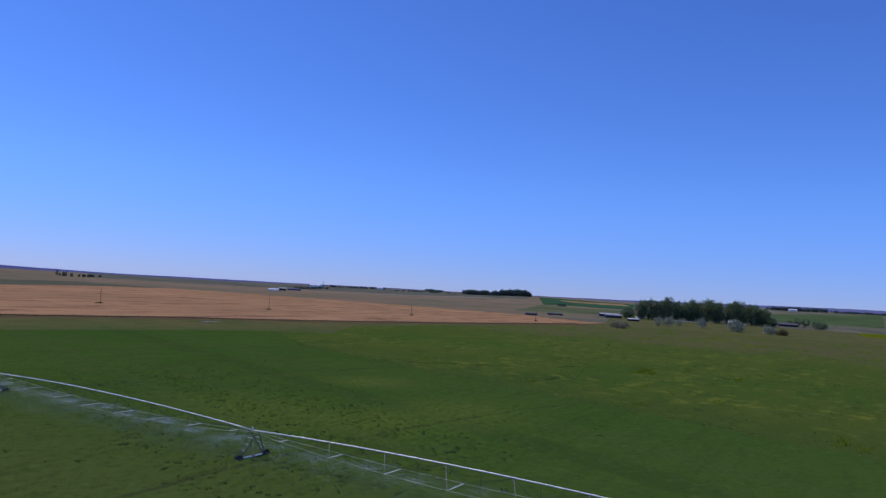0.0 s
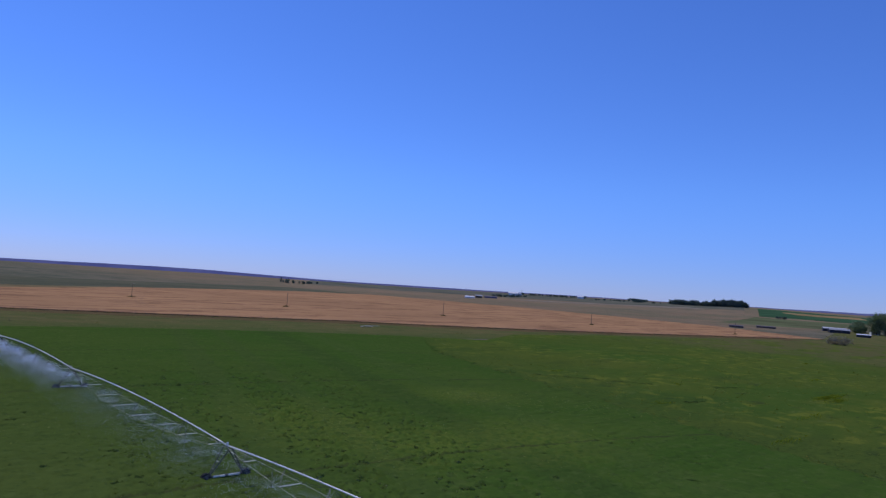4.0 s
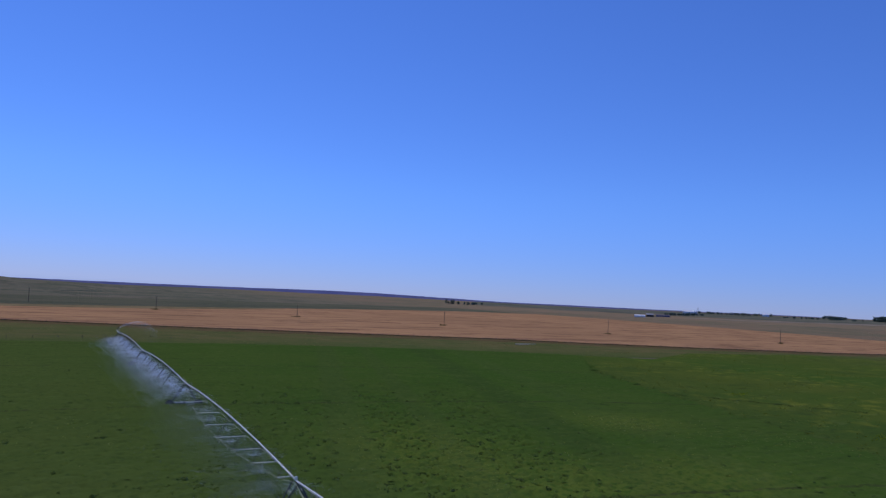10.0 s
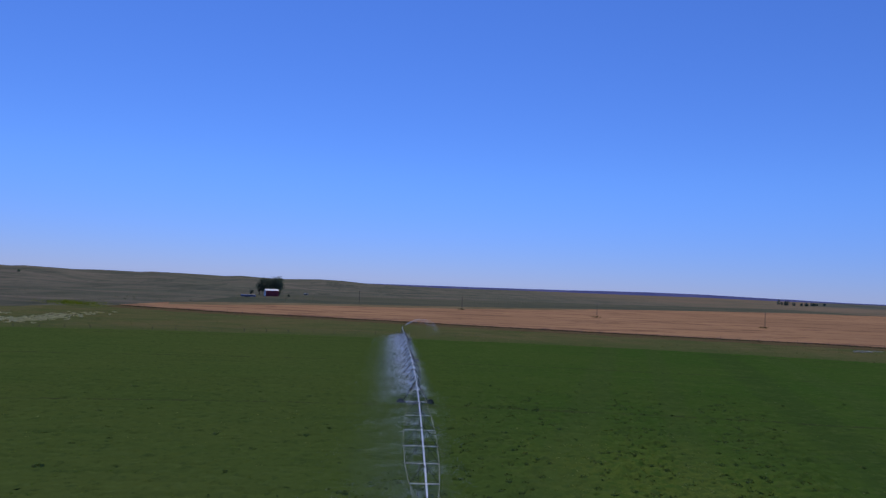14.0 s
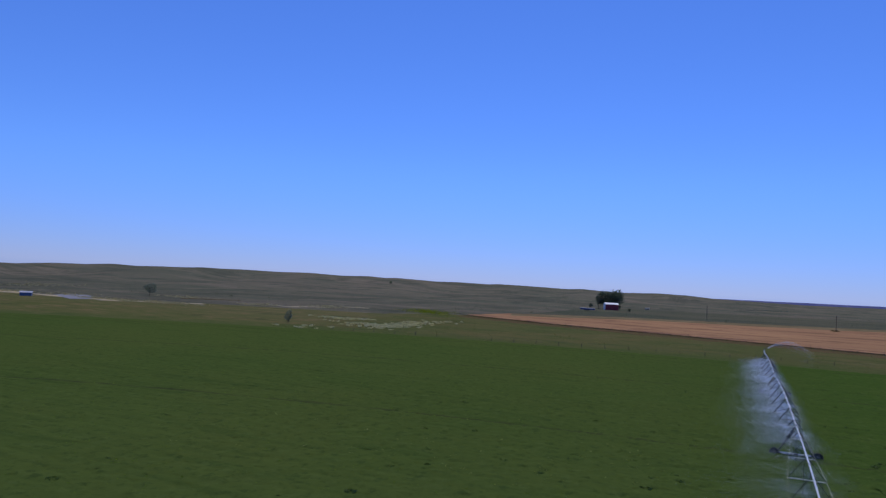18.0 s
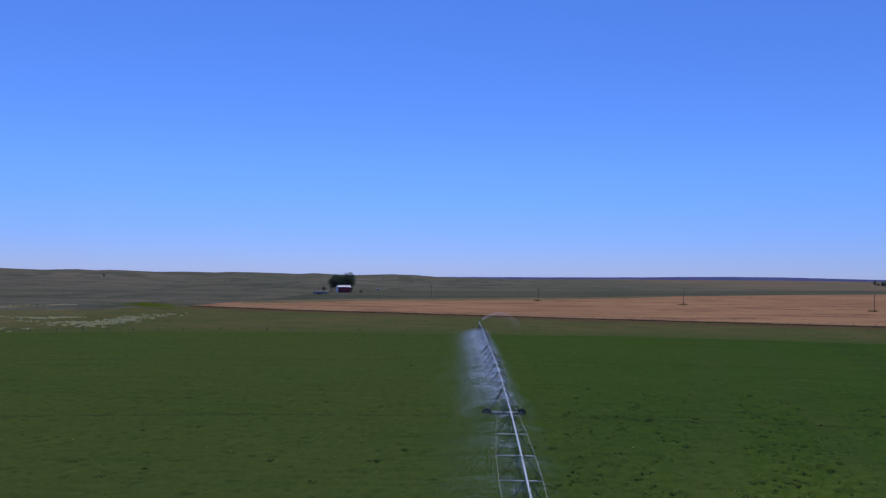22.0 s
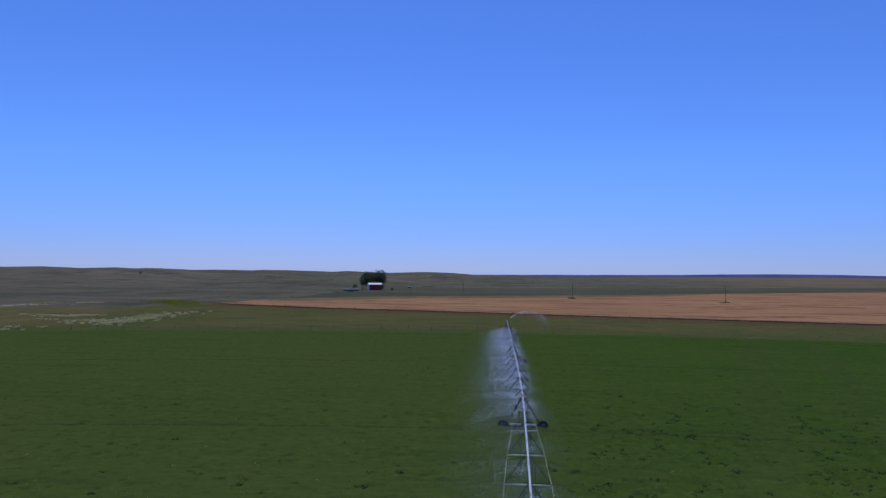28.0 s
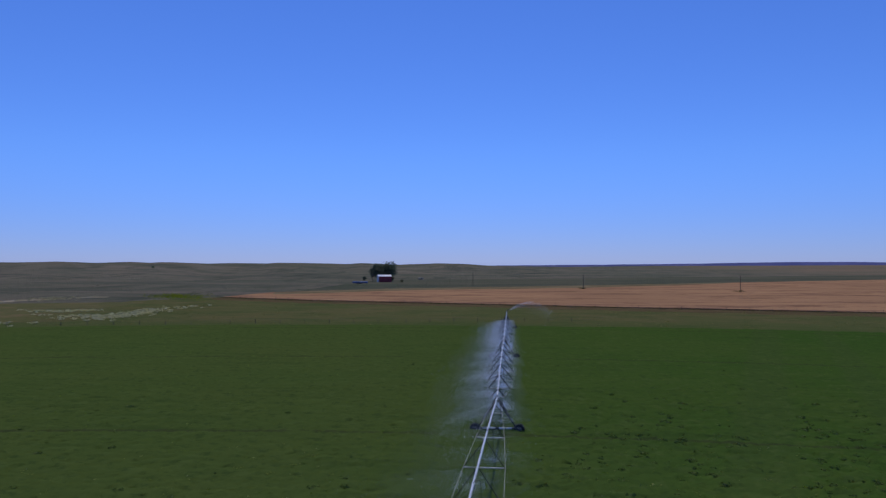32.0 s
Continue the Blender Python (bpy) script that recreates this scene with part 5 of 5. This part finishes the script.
def build_spray():
    rng = np.random.default_rng(31)
    puffs = ([], [])
    for s, count in enumerate((27000, 38000, 66000, 80000)):
        (xa, ya), (xb, yb) = TOWERS[s], TOWERS[s + 1]
        for i in range(9):
            u = (i + 0.5) / 9
            side = -1 if i % 2 else 1
            n = int(count * rng.uniform(0.6, 1.4))
            t = rng.random(n) ** (0.8 if s < 2 else 1.0)
            ang = rng.uniform(0, 2 * np.pi, n)
            jet = rng.random(n) < (0.5, 0.45, 0.15, 0.1)[s]
            ang = np.where(jet, np.round(ang * 1.27) / 1.27 + rng.normal(0, 0.05, n) + i, ang)
            reach = np.where(jet, 1.15, 1.0) * (4.6, 4.4, 3.6, 3.4)[s] * t * np.where(jet, rng.uniform(0.9, 1.0, n), rng.uniform(0.5, 1.0, n))
            gust = rng.exponential((1.4, 1.6, 1.5, 1.4)[s], n) + (0.4, 0.5, 0.7, 0.7)[s]
            x = xa + (xb - xa) * u + side * 0.42 + np.cos(ang) * reach - np.minimum(gust, (5.4, 5.8, 5.8, 5.6)[s]) * t ** 1.3
            y = ya + (yb - ya) * u + np.sin(ang) * reach + rng.normal(0, 0.3 + 1.3 * t, n) * np.where(jet, 0.15, 1.0)
            z = 1.6 + 1.5 * t - 2.2 * t * t + rng.normal(0, 0.12 + 0.26 * t, n) * np.where(jet, 0.25, 1.0)
            puffs[s > 1].append(np.stack([x, y, np.maximum(z, 0.25)], -1))
    # heavier spray beside two towers
    for (px, py), reach, n in (((TOWERS[2][0] - 0.5, TOWERS[2][1] - 1.5), 5.2, 26000), ((TOWERS[1][0] - 0.6, TOWERS[1][1] + 3.5), 4.5, 11000)):
        t = rng.random(n) ** 0.9
        spread = rng.normal(0, 0.3 + 1.3 * t, n)
        z = 1.75 + 1.0 * t - 2.0 * t * t + rng.normal(0, 0.1 + 0.35 * t, n)
        puffs[0].append(np.stack([px - reach * t * rng.uniform(0.75, 1.05, n), py + spread - 1.2 * t, np.maximum(z, 0.2)], -1))
    for group, size in zip(puffs, (0.0054, 0.0090)):
        v, f = droplets(np.concatenate(group), size, 32)
        tagged(new("sprinkler_mist", mesh_np("sprinkler_mist", v, f, MAT["spray"])), "fine white mist drifting off the sprinklers over the crop", "water spray", kind="stuff")
    tx, ty = TOWERS[-1]
    n = 8000
    t = rng.random(n)
    core = rng.random(n) < 0.12
    x = tx + 0.8 + 9.6 * t
    z = 3.85 + 1.8 * (1 - (2 * t - 0.9) ** 2 / 0.81) - np.where(core, 0, rng.exponential(1.3, n) * t)
    y = ty + 7.1 + 1.5 * t + rng.normal(0, 0.08 + 0.5 * t, n)
    p = np.stack([x + rng.normal(0, 0.1 + 0.3 * t, n), y, np.maximum(z + rng.normal(0, 0.03 + 0.12 * t, n), 0.1)], -1)
    v, f = droplets(p, 0.018, 33)
    tagged(new("end_gun_jet", mesh_np("end_gun_jet", v, f, MAT["spray"])), "arching jet of water breaking into mist", "water spray", kind="stuff")


build_spray()


# ---- fences ----
build_bush((-324.7, 753.4, G(-324.7, 753.4)), 3.0, 3.6, 115, "leaf_dark", "small dark bush high on a dry sandhill")


def build_fence(name, line, step, label, height=1.25):
    f = thing(name, label, "fence", (*line[0], 0))
    bm = tube(bmesh.new(), [(0, 0, -0.3), (0, 0, height * 0.6), (0.02, 0.01, height)], [0.06, 0.056, 0.05], 6)
    post = mesh_of("post", bm, MAT["post"])
    x0, y0 = line[0]
    rng = random.Random(4)
    for (xa, ya), (xb, yb) in zip(line, line[1:]):
        length = math.hypot(xb - xa, yb - ya)
        for k in range(max(1, int(length / step))):
            u = k * step / length
            ob = new("post", post)
            ob.parent = f
            ob.matrix_basis = pose(xa + (xb - xa) * u - x0, ya + (yb - ya) * u - y0, 0, rng.uniform(-4, 4), rng.uniform(-4, 4), rng.uniform(0, 90)) @ Matrix.Diagonal((1, 1, rng.uniform(0.85, 1.15), 1))
        for h in (0.5, 0.85, 1.15):
            part("wire", bar((xa - x0, ya - y0, h), (xb - x0, yb - y0, h), 0.006, 3), MAT["steel_dark"], f)
    return f


build_fence("wire_fence", [(-66, 325), (-20, 304), (33, 291), (90, 275), (150, 261), (205, 251), (250, 233), (300, 219), (370, 203), (440, 193), (520, 178)], 6.5, "long wire fence on grey wooden posts along the wheat")
build_fence("field_fence", [(-62, 198), (-12, 209), (30, 218), (80, 226)], 6.0, "low wire fence on leaning posts in rough grass", 1.0)
build_fence("paddock_fence", [(760, 4), (830, -8), (900, -40)], 17.0, "sparse tall-posted wire fence by a yellow field", 4.5)


rail = thing("rail_fence", "long pale rail fence before the windbreak trees", "fence", (822, 186, G(822, 186)))
for k in range(12):
    f = k / 11
    part("post", box(bmesh.new(), 8 * f - 0.1, 8 * f + 0.1, -44 * f - 0.1, -44 * f + 0.1, -0.5, 1.7, 0.01), MAT["white_wall"], rail)
for z in (0.9, 1.5):
    part("rail", bar((0, 0, z), (8, -44, z), 0.12, 5), MAT["white_wall"], rail)


# ---- buildings ----
def build_shed(name, at, turn, w, d, wall_h, rise, wall, roof, label, category, gable=None, door=None, overhang=0.25, group=""):
    """A gabled shed, w along its ridge (local x), d deep, with its base at the given place."""
    t = thing(name, label, category, at, turn, group)
    th = 0.15
    for nm, (x0, x1, y0, y1) in (("front_wall", (-w / 2, w / 2, -d / 2, -d / 2 + th)), ("back_wall", (-w / 2, w / 2, d / 2 - th, d / 2))):
        p = part(nm, box(bmesh.new(), x0, x1, y0, y1, -0.5, wall_h), wall, t)
        if nm == "front_wall":
            k = max(2, int(w / 2.4))
            for i in range(k + 1):
                xx = -w / 2 + w * i / k
                part("batten", box(bmesh.new(), xx - 0.05, xx + 0.05, -d / 2 - 0.04, -d / 2 + 0.002, 0.0, wall_h - 0.02), wall, p)
    for sx in (-1, 1):
        bm = bmesh.new()
        x = sx * (w / 2 - th) if sx > 0 else -w / 2
        y = d / 2 - th
        prof = [(-y, -0.5), (y, -0.5), (y, wall_h), (0, wall_h + rise * 0.97), (-y, wall_h)]
        a = [bm.verts.new((x, py, pz)) for py, pz in prof]
        b = [bm.verts.new((x + th, py, pz)) for py, pz in prof]
        bm.faces.new(a[::-1])
        bm.faces.new(b)
        for i in range(5):
            bm.faces.new((a[i], a[(i + 1) % 5], b[(i + 1) % 5], b[i]))
        g = part("gable_wall", bm, gable or wall, t)
        if door and sx < 0:
            part("sliding_door", box(bmesh.new(), x - 0.06, x - 0.003, -d * 0.28, d * 0.28, 0.0, wall_h * 0.86, 0.01), door, g)
    for sy in (-1, 1):
        bm = bmesh.new()
        e, r0 = d / 2 + overhang, rise * (1 + overhang / (d / 2))
        ys, zs = [sy * e, 0.0], [wall_h + rise - r0 + 0.04, wall_h + rise + 0.04]
        vs = [bm.verts.new((x, yy, zz + dz)) for dz in (0, 0.09) for x in (-w / 2 - overhang, w / 2 + overhang) for yy, zz in zip(ys, zs)]
        for q in ((0, 1, 3, 2), (4, 6, 7, 5), (0, 2, 6, 4), (1, 5, 7, 3), (0, 4, 5, 1), (2, 3, 7, 6)):
            bm.faces.new([vs[i] for i in q])
        bmesh.ops.recalc_face_normals(bm, faces=bm.faces)
        slope = part("roof_slope", bm, roof, t)
        if w < 40:
            for i in range(1, int(w / 0.9)):
                xx = -w / 2 + i * 0.9
                part("roof_rib", bar((xx, sy * e, zs[0] + 0.10), (xx, sy * 0.02, zs[1] + 0.10), 0.03, 4), roof, slope)
    return t


build_shed("barn", (-39.2, 555.0, 0), 22.0, 9.4, 7.4, 4.2, 1.15, MAT["red"], MAT["white_roof"], "small red barn with a white metal roof and pale end wall", "barn", MAT["white_wall"], MAT["white_wall"])
build_tree((-45, 570, 0), 14.0, 13.5, 101, "leaf_barn", "dark leafy cottonwood behind the red barn", clumps=90)
build_tree((-38, 572, 0), 15.4, 13.0, 102, "leaf_barn", "dark leafy cottonwood behind the red barn", clumps=90)
build_tree((-50.5, 568, 0), 11.0, 7.0, 106, "leaf_barn", "smaller cottonwood at the barn's pale end", clumps=60)
build_tree((-53.5, 552, 0), 4.4, 3.2, 103, "leaf_barn", "small dark young tree near the blue trailer", clumps=30)
build_bush((-25.5, 552, 0), 1.9, 2.6, 104, "leaf_barn", "small dark bush in the pasture by the barn")
build_tree((-33.2, 556, 0), 5.5, 2.6, 105, "leaf_barn", "thin young tree at the barn's corner", clumps=24)


def build_trailer(at, turn, length, label):
    t = thing("stock_trailer", label, "trailer", at, turn)
    part("body", box(bmesh.new(), -length / 2, length / 2, -1.1, 1.1, 0.6, 1.65, 0.08), MAT["blue_pale"], t)
    part("roof", box(bmesh.new(), -length / 2 + 0.1, length / 2 - 0.1, -1.0, 1.0, 1.653, 1.72, 0.02), MAT["pale_roof"], t)
    for x in (-length * 0.18, -length * 0.05, length * 0.08):
        for y in (-1.12, 0.94):
            part("wheel", tube(bmesh.new(), [(x, y, 0.4), (x, y + 0.18, 0.4)], 0.4, 12), MAT["rubber"], t)
    part("drawbar", bar((length / 2, 0, 0.6), (length / 2 + 1.3, 0, 0.55), 0.06, 6), MAT["steel_dark"], t)
    for x in (-length * 0.3, 0.0, length * 0.3):
        part("rib", box(bmesh.new(), x - 0.05, x + 0.05, -1.15, -1.102, 0.65, 1.6), MAT["blue_pale"], t)
    return t


build_trailer((-47.5, 511, 0), 6.0, 10.0, "long low blue stock trailer parked in the pasture")


def build_bales(name, spots, label, radius=0.85, mat="tan_bale"):
    for k, (x, y, turn) in enumerate(spots):
        ob = thing(name, label, "hay bale", (x, y, G(x, y)), turn, "round bales in the pasture")
        part("bale", tube(bmesh.new(), [(-0.72, 0, radius), (-0.66, 0, radius), (0.66, 0, radius), (0.72, 0, radius)], [radius * 0.93, radius, radius, radius * 0.93], 18), MAT[mat], ob)


MAT["tan_bale"] = m_plain("bleached_hay", (0.50, 0.44, 0.32), 0.95, 0.0, 0.2, 3.0)
build_bales("round_bale", [(-23.5, 631, 20), (-21.4, 631.8, 65), (-22.6, 633.2, 40)], "bleached round hay bale lying in the pasture", 0.75)

build_tree((-221.4, 293.2, 0), 6.6, 6.6, 111, "leaf_shrub", "lone grey-green tree beside the sandy track", clumps=44, low=0.15)
build_bush((-80.6, 212.0, 0), 4.3, 3.0, 112, "leaf_shrub", "rounded grey-green shrub standing alone in rough grass", "shrub", "shrub")
build_shed("blue_shed", (-221.0, 227.0, 0), 46.0, 4.2, 3.0, 1.3, 0.5, MAT["blue_pale"], MAT["pale_roof"], "small blue shed with a grey roof at the track", "shed")


MAT["rust"] = m_plain("orange_paint", (0.42, 0.20, 0.05), 0.7, 0.0, 0.25, 3.0)


MAT["grey_board"] = m_plain("weathered_boards", (0.62, 0.56, 0.42), 0.9, 0.0, 0.25, 2.0, 0.1)


def build_debris():
    d = thing("board_pile", "heap of pale bleached boards in rough grass", "pile", (202, 227, 0), 20)
    rng = random.Random(9)
    for k in range(14):
        x, y, z, a = rng.uniform(-5.5, 5.5), rng.uniform(-1.5, 1.5), 0.1 + 0.03 * k, rng.uniform(-0.6, 0.6)
        q = Vector((math.cos(a), math.sin(a), rng.uniform(-0.12, 0.12)))
        c = Vector((x, y, z))
        part("board", tube(bmesh.new(), [c - q * 1.6, c + q * 1.6], 0.10, 4), MAT["grey_board"], d)


build_debris()
marker = thing("marker_post", "short orange-brown marker post in the meadow", "post", (446, 69.7, 0))
part("stake", tube(bmesh.new(), [(0, 0, -0.3), (0, 0, 0.7), (0.03, 0, 1.5)], [0.11, 0.10, 0.08], 6), MAT["rust"], marker)
part("cap", tube(bmesh.new(), [(0.03, 0, 1.5), (0.03, 0, 1.56), (0.03, 0, 1.9)], [0.13, 0.17, 0.15], 8), MAT["rust"], marker)

# ---- farmstead ----
TREE_SPOTS = [(829, 214, 23, 14), (828, 206, 27.5, 10), (830, 198, 24, 10), (836, 191, 27, 10), (840, 186, 29, 11), (850, 178, 25, 13), (857, 168, 25, 15), (862, 159, 26, 17), (864, 147, 28, 17), (868, 135, 25, 15), (873, 125, 25.5, 15), (876, 114, 28, 17), (876, 101, 25, 16), (878, 90, 21, 15), (876, 80, 10, 11), (818, 226, 13, 12), (830, 232, 11, 12)]
for k, (x, y, h, w) in enumerate(TREE_SPOTS):
    build_tree((x, y, G(x, y)), h * 0.98, w * 1.3, 200 + 3 * k, "leaf_dark", "tall dark green cottonwood in the farm's windbreak", clumps=150, per=44, low=0.03, group="windbreak trees")
for k, (x, y, h, w) in enumerate([(638, 149, 8.0, 10), (640, 141, 9.0, 11), (666, 137, 7.5, 7), (668, 118, 9.0, 10.5), (632, 84, 10.0, 18.0), (630, 58.5, 7.0, 11)]):
    build_bush((x, y, G(x, y)), h, w, 300 + 3 * k, "leaf_grey", "rounded silver-grey olive bush in front of the farm trees", "bush", "olive_bush", "silver bushes")
for k, (x, y, h, w) in enumerate([(843, 205, 8, 15), (846, 192, 7, 15), (856, 179, 8, 15), (866, 166, 8, 16), (870, 152, 7, 16), (876, 139, 8, 16), (881, 126, 8, 16), (884, 112, 7, 16), (884, 98, 7, 15)]):
    build_bush((x, y, G(x, y)), h, w, 520 + 3 * k, "leaf_dark", "dark undergrowth between the windbreak trees", "bush", "undergrowth_bush", "windbreak undergrowth")
build_bush((629, 50, G(629, 50)), 4.2, 12.0, 331, "leaf_dry", "low brownish brush beside a silver bush")
build_bush((508, 146, 0), 4.2, 15.0, 332, "brush", "heap of grey-brown dead brush", "brush pile", "brush_pile")
for k, (x, y, h, w) in enumerate([(942, 50, 11, 12), (938, 58, 12, 11), (936, 66, 8, 10), (917, 33, 8, 17), (940, 40, 9, 9)]):
    build_bush((x, y, G(x, y)), h, w, 360 + 3 * k, "leaf_dark", "dark green shrubby tree at the farm's edge", "shrub", "shrub", "shrubs at the farm's edge")
build_shed("farm_shed", (826, 252, G(826, 252)), -62, 22, 8, 2.8, 1.2, MAT["dark"], MAT["pale_roof"], "long low farm shed with a pale metal roof", "shed", group="farm sheds")
build_shed("machine_shed", (790, 236, G(790, 236)), -62, 18, 9, 3.0, 1.4, MAT["dark"], MAT["grey_roof"], "open dark machine shed with a grey roof", "shed", group="farm sheds")
build_shed("farm_trailer", (717, 193, G(717, 193)), -66, 11, 4.2, 2.2, 0.6, MAT["dark"], MAT["white_roof"], "long mobile home with a white roof by the trees", "mobile home")
build_shed("farmhouse", (930, 68, G(930, 68)), -80, 20, 10, 2.2, 1.8, MAT["dark"], MAT["slate"], "low farmhouse with a purple-grey roof among shrubs", "house")
build_shed("white_cottage", (838, 218, G(838, 218)), -60, 8, 7, 3.0, 2.0, MAT["white_wall"], MAT["grey_roof"], "small white cottage half hidden by trees", "house")
build_shed("white_outbuilding", (862, 120, G(862, 120)), -75, 7, 6, 3.0, 1.4, MAT["white_wall"], MAT["white_roof"], "small white outbuilding under the trees", "shed")
for x, y, w, turn in ((668, 284, 12, -60), (734, 284, 17, -58)):
    build_shed("windbreak_shed", (x, y, G(x, y)), turn, w, 4, 1.7, 0.5, MAT["shelter"], MAT["slate"], "long dark open-fronted cattle shelter", "shed", group="cattle shelters")


# ---- far settlement ----
def build_belt(name, line, count, height, label, seed, mat="leaf_hazed", wide=4.0, girth=0.34):
    """A far row of trees."""
    rng = np.random.default_rng(seed)
    a, b = np.array(line[0], float), np.array(line[1], float)
    cen = []
    for k in range(count):
        p = a + (b - a) * (k + rng.uniform(0.1, 0.9)) / count + rng.normal(0, wide, 2)
        h, g = height * rng.uniform(0.65, 1.1), G(*p)
        for j in range(22):
            u = rng.normal(0, 1, 3)
            u /= np.linalg.norm(u)
            cen.append((p[0] + u[0] * h * girth, p[1] + u[1] * h * girth, g + max(0.1 * h, h * 0.52 + u[2] * h * 0.42)))
    v, f = leaf_cloud(cen, height * 0.29 * girth, height * 0.25 * girth, 16, seed + 1)
    return tagged(new(name, mesh_np(name, v, f, MAT[mat])), label, "trees", kind="stuff")


build_belt("tree_belt", [(1735, 940), (1960, 850)], 120, 13.0, "dense dark shelterbelt of trees on the plain", 401, wide=9)
build_belt("tree_belt", [(1960, 1180), (1700, 1020)], 40, 7, "scattered far trees round a settlement", 402, wide=14)
build_belt("tree_belt", [(1862, 893), (1962, 850)], 50, 17, "tall dense end of a far shelterbelt", 413, wide=7)
build_belt("tree_belt", [(1560, 1060), (1700, 960)], 26, 5.5, "low scattered trees before a settlement", 412, wide=16)
build_belt("tree_belt", [(1560, 1290), (1640, 1150)], 40, 6, "scattered far trees round a settlement", 403, wide=10)
build_belt("tree_belt", [(1130, 1010), (1330, 1110)], 34, 5.5, "row of far trees behind pale sheds", 404, wide=8)
build_belt("tree_belt", [(766, 1296), (806, 1308)], 5, 11, "small dark grove on a distant rise", 405, wide=2, girth=0.16)
build_belt("tree_belt", [(800, 1310), (900, 1345)], 14, 6, "low line of brush by a distant grove", 406, wide=4)
build_belt("tree_belt", [(2060, 190), (2120, 60)], 60, 9, "far dark trees round pale sheds", 407, wide=12)
build_belt("tree_belt", [(2150, 40), (2250, -150)], 130, 5.5, "far dark tree row on the plain", 408, wide=16)
build_belt("tree_belt", [(53, 836), (97, 925)], 22, 1.1, "thin dark line of brush on the far prairie", 410, wide=1.5)
build_belt("tree_belt", [(1215, 466), (1235, 455)], 4, 5, "few dark bushes in a far field", 409, wide=2)
build_shed("long_white_shed", (900, 862, G(900, 862)), -48, 17, 9, 3.0, 1.6, MAT["white_wall"], MAT["white_roof"], "long white farm shed far across the wheat", "shed", group="far sheds")
build_shed("dark_shed", (1010, 915, G(1010, 915)), -48, 24, 10, 3.2, 1.6, MAT["blue"], MAT["slate"], "dark blue-grey farm building far across the wheat", "shed", group="far sheds")
build_shed("dark_shed", (955, 893, G(955, 893)), -48, 12, 10, 4.0, 2.0, MAT["dark"], MAT["grey_roof"], "low dark farm building far across the wheat", "shed", group="far sheds")
build_shed("white_shed", (1330, 1140, G(1330, 1140)), -48, 24, 16, 8.0, 3.0, MAT["white_wall"], MAT["white_roof"], "pale shed at the foot of a grain elevator", "shed", group="far sheds")
build_shed("white_house", (1619, 1150, G(1619, 1150)), -55, 17, 10, 5.0, 3.0, MAT["white_wall"], MAT["white_roof"], "far white house on the plain", "house")
build_shed("white_shed", (2040, 140, G(2040, 140)), -80, 20, 10, 4.0, 2.0, MAT["white_wall"], MAT["white_roof"], "far white shed among dark trees", "shed", group="far sheds")


def build_elevator(at):
    t = thing("grain_elevator", "far grain elevator with round bins and a slim leg", "grain elevator", at, -48)
    for x in (-10, -4, 2):
        b = part("bin", tube(bmesh.new(), [(x, 0, -1), (x, 0, 7)], 2.8, 16), MAT["pale_roof"], t)
        part("bin_roof", tube(bmesh.new(), [(x, 0, 7), (x, 0, 8.6)], [2.95, 0.4], 16), MAT["white_roof"], b)
    part("leg", box(bmesh.new(), 6.0, 7.0, -0.5, 0.5, -1, 15), MAT["white_wall"], t)
    part("head_house", box(bmesh.new(), 5.4, 7.6, -1.1, 1.1, 15, 16.6, 0.1), MAT["white_wall"], t)
    part("spout", bar((6.5, 0, 15), (2, 0, 8.4), 0.2, 6), MAT["white_wall"], t)
    return t


build_elevator((1375, 1160, G(1375, 1160)))
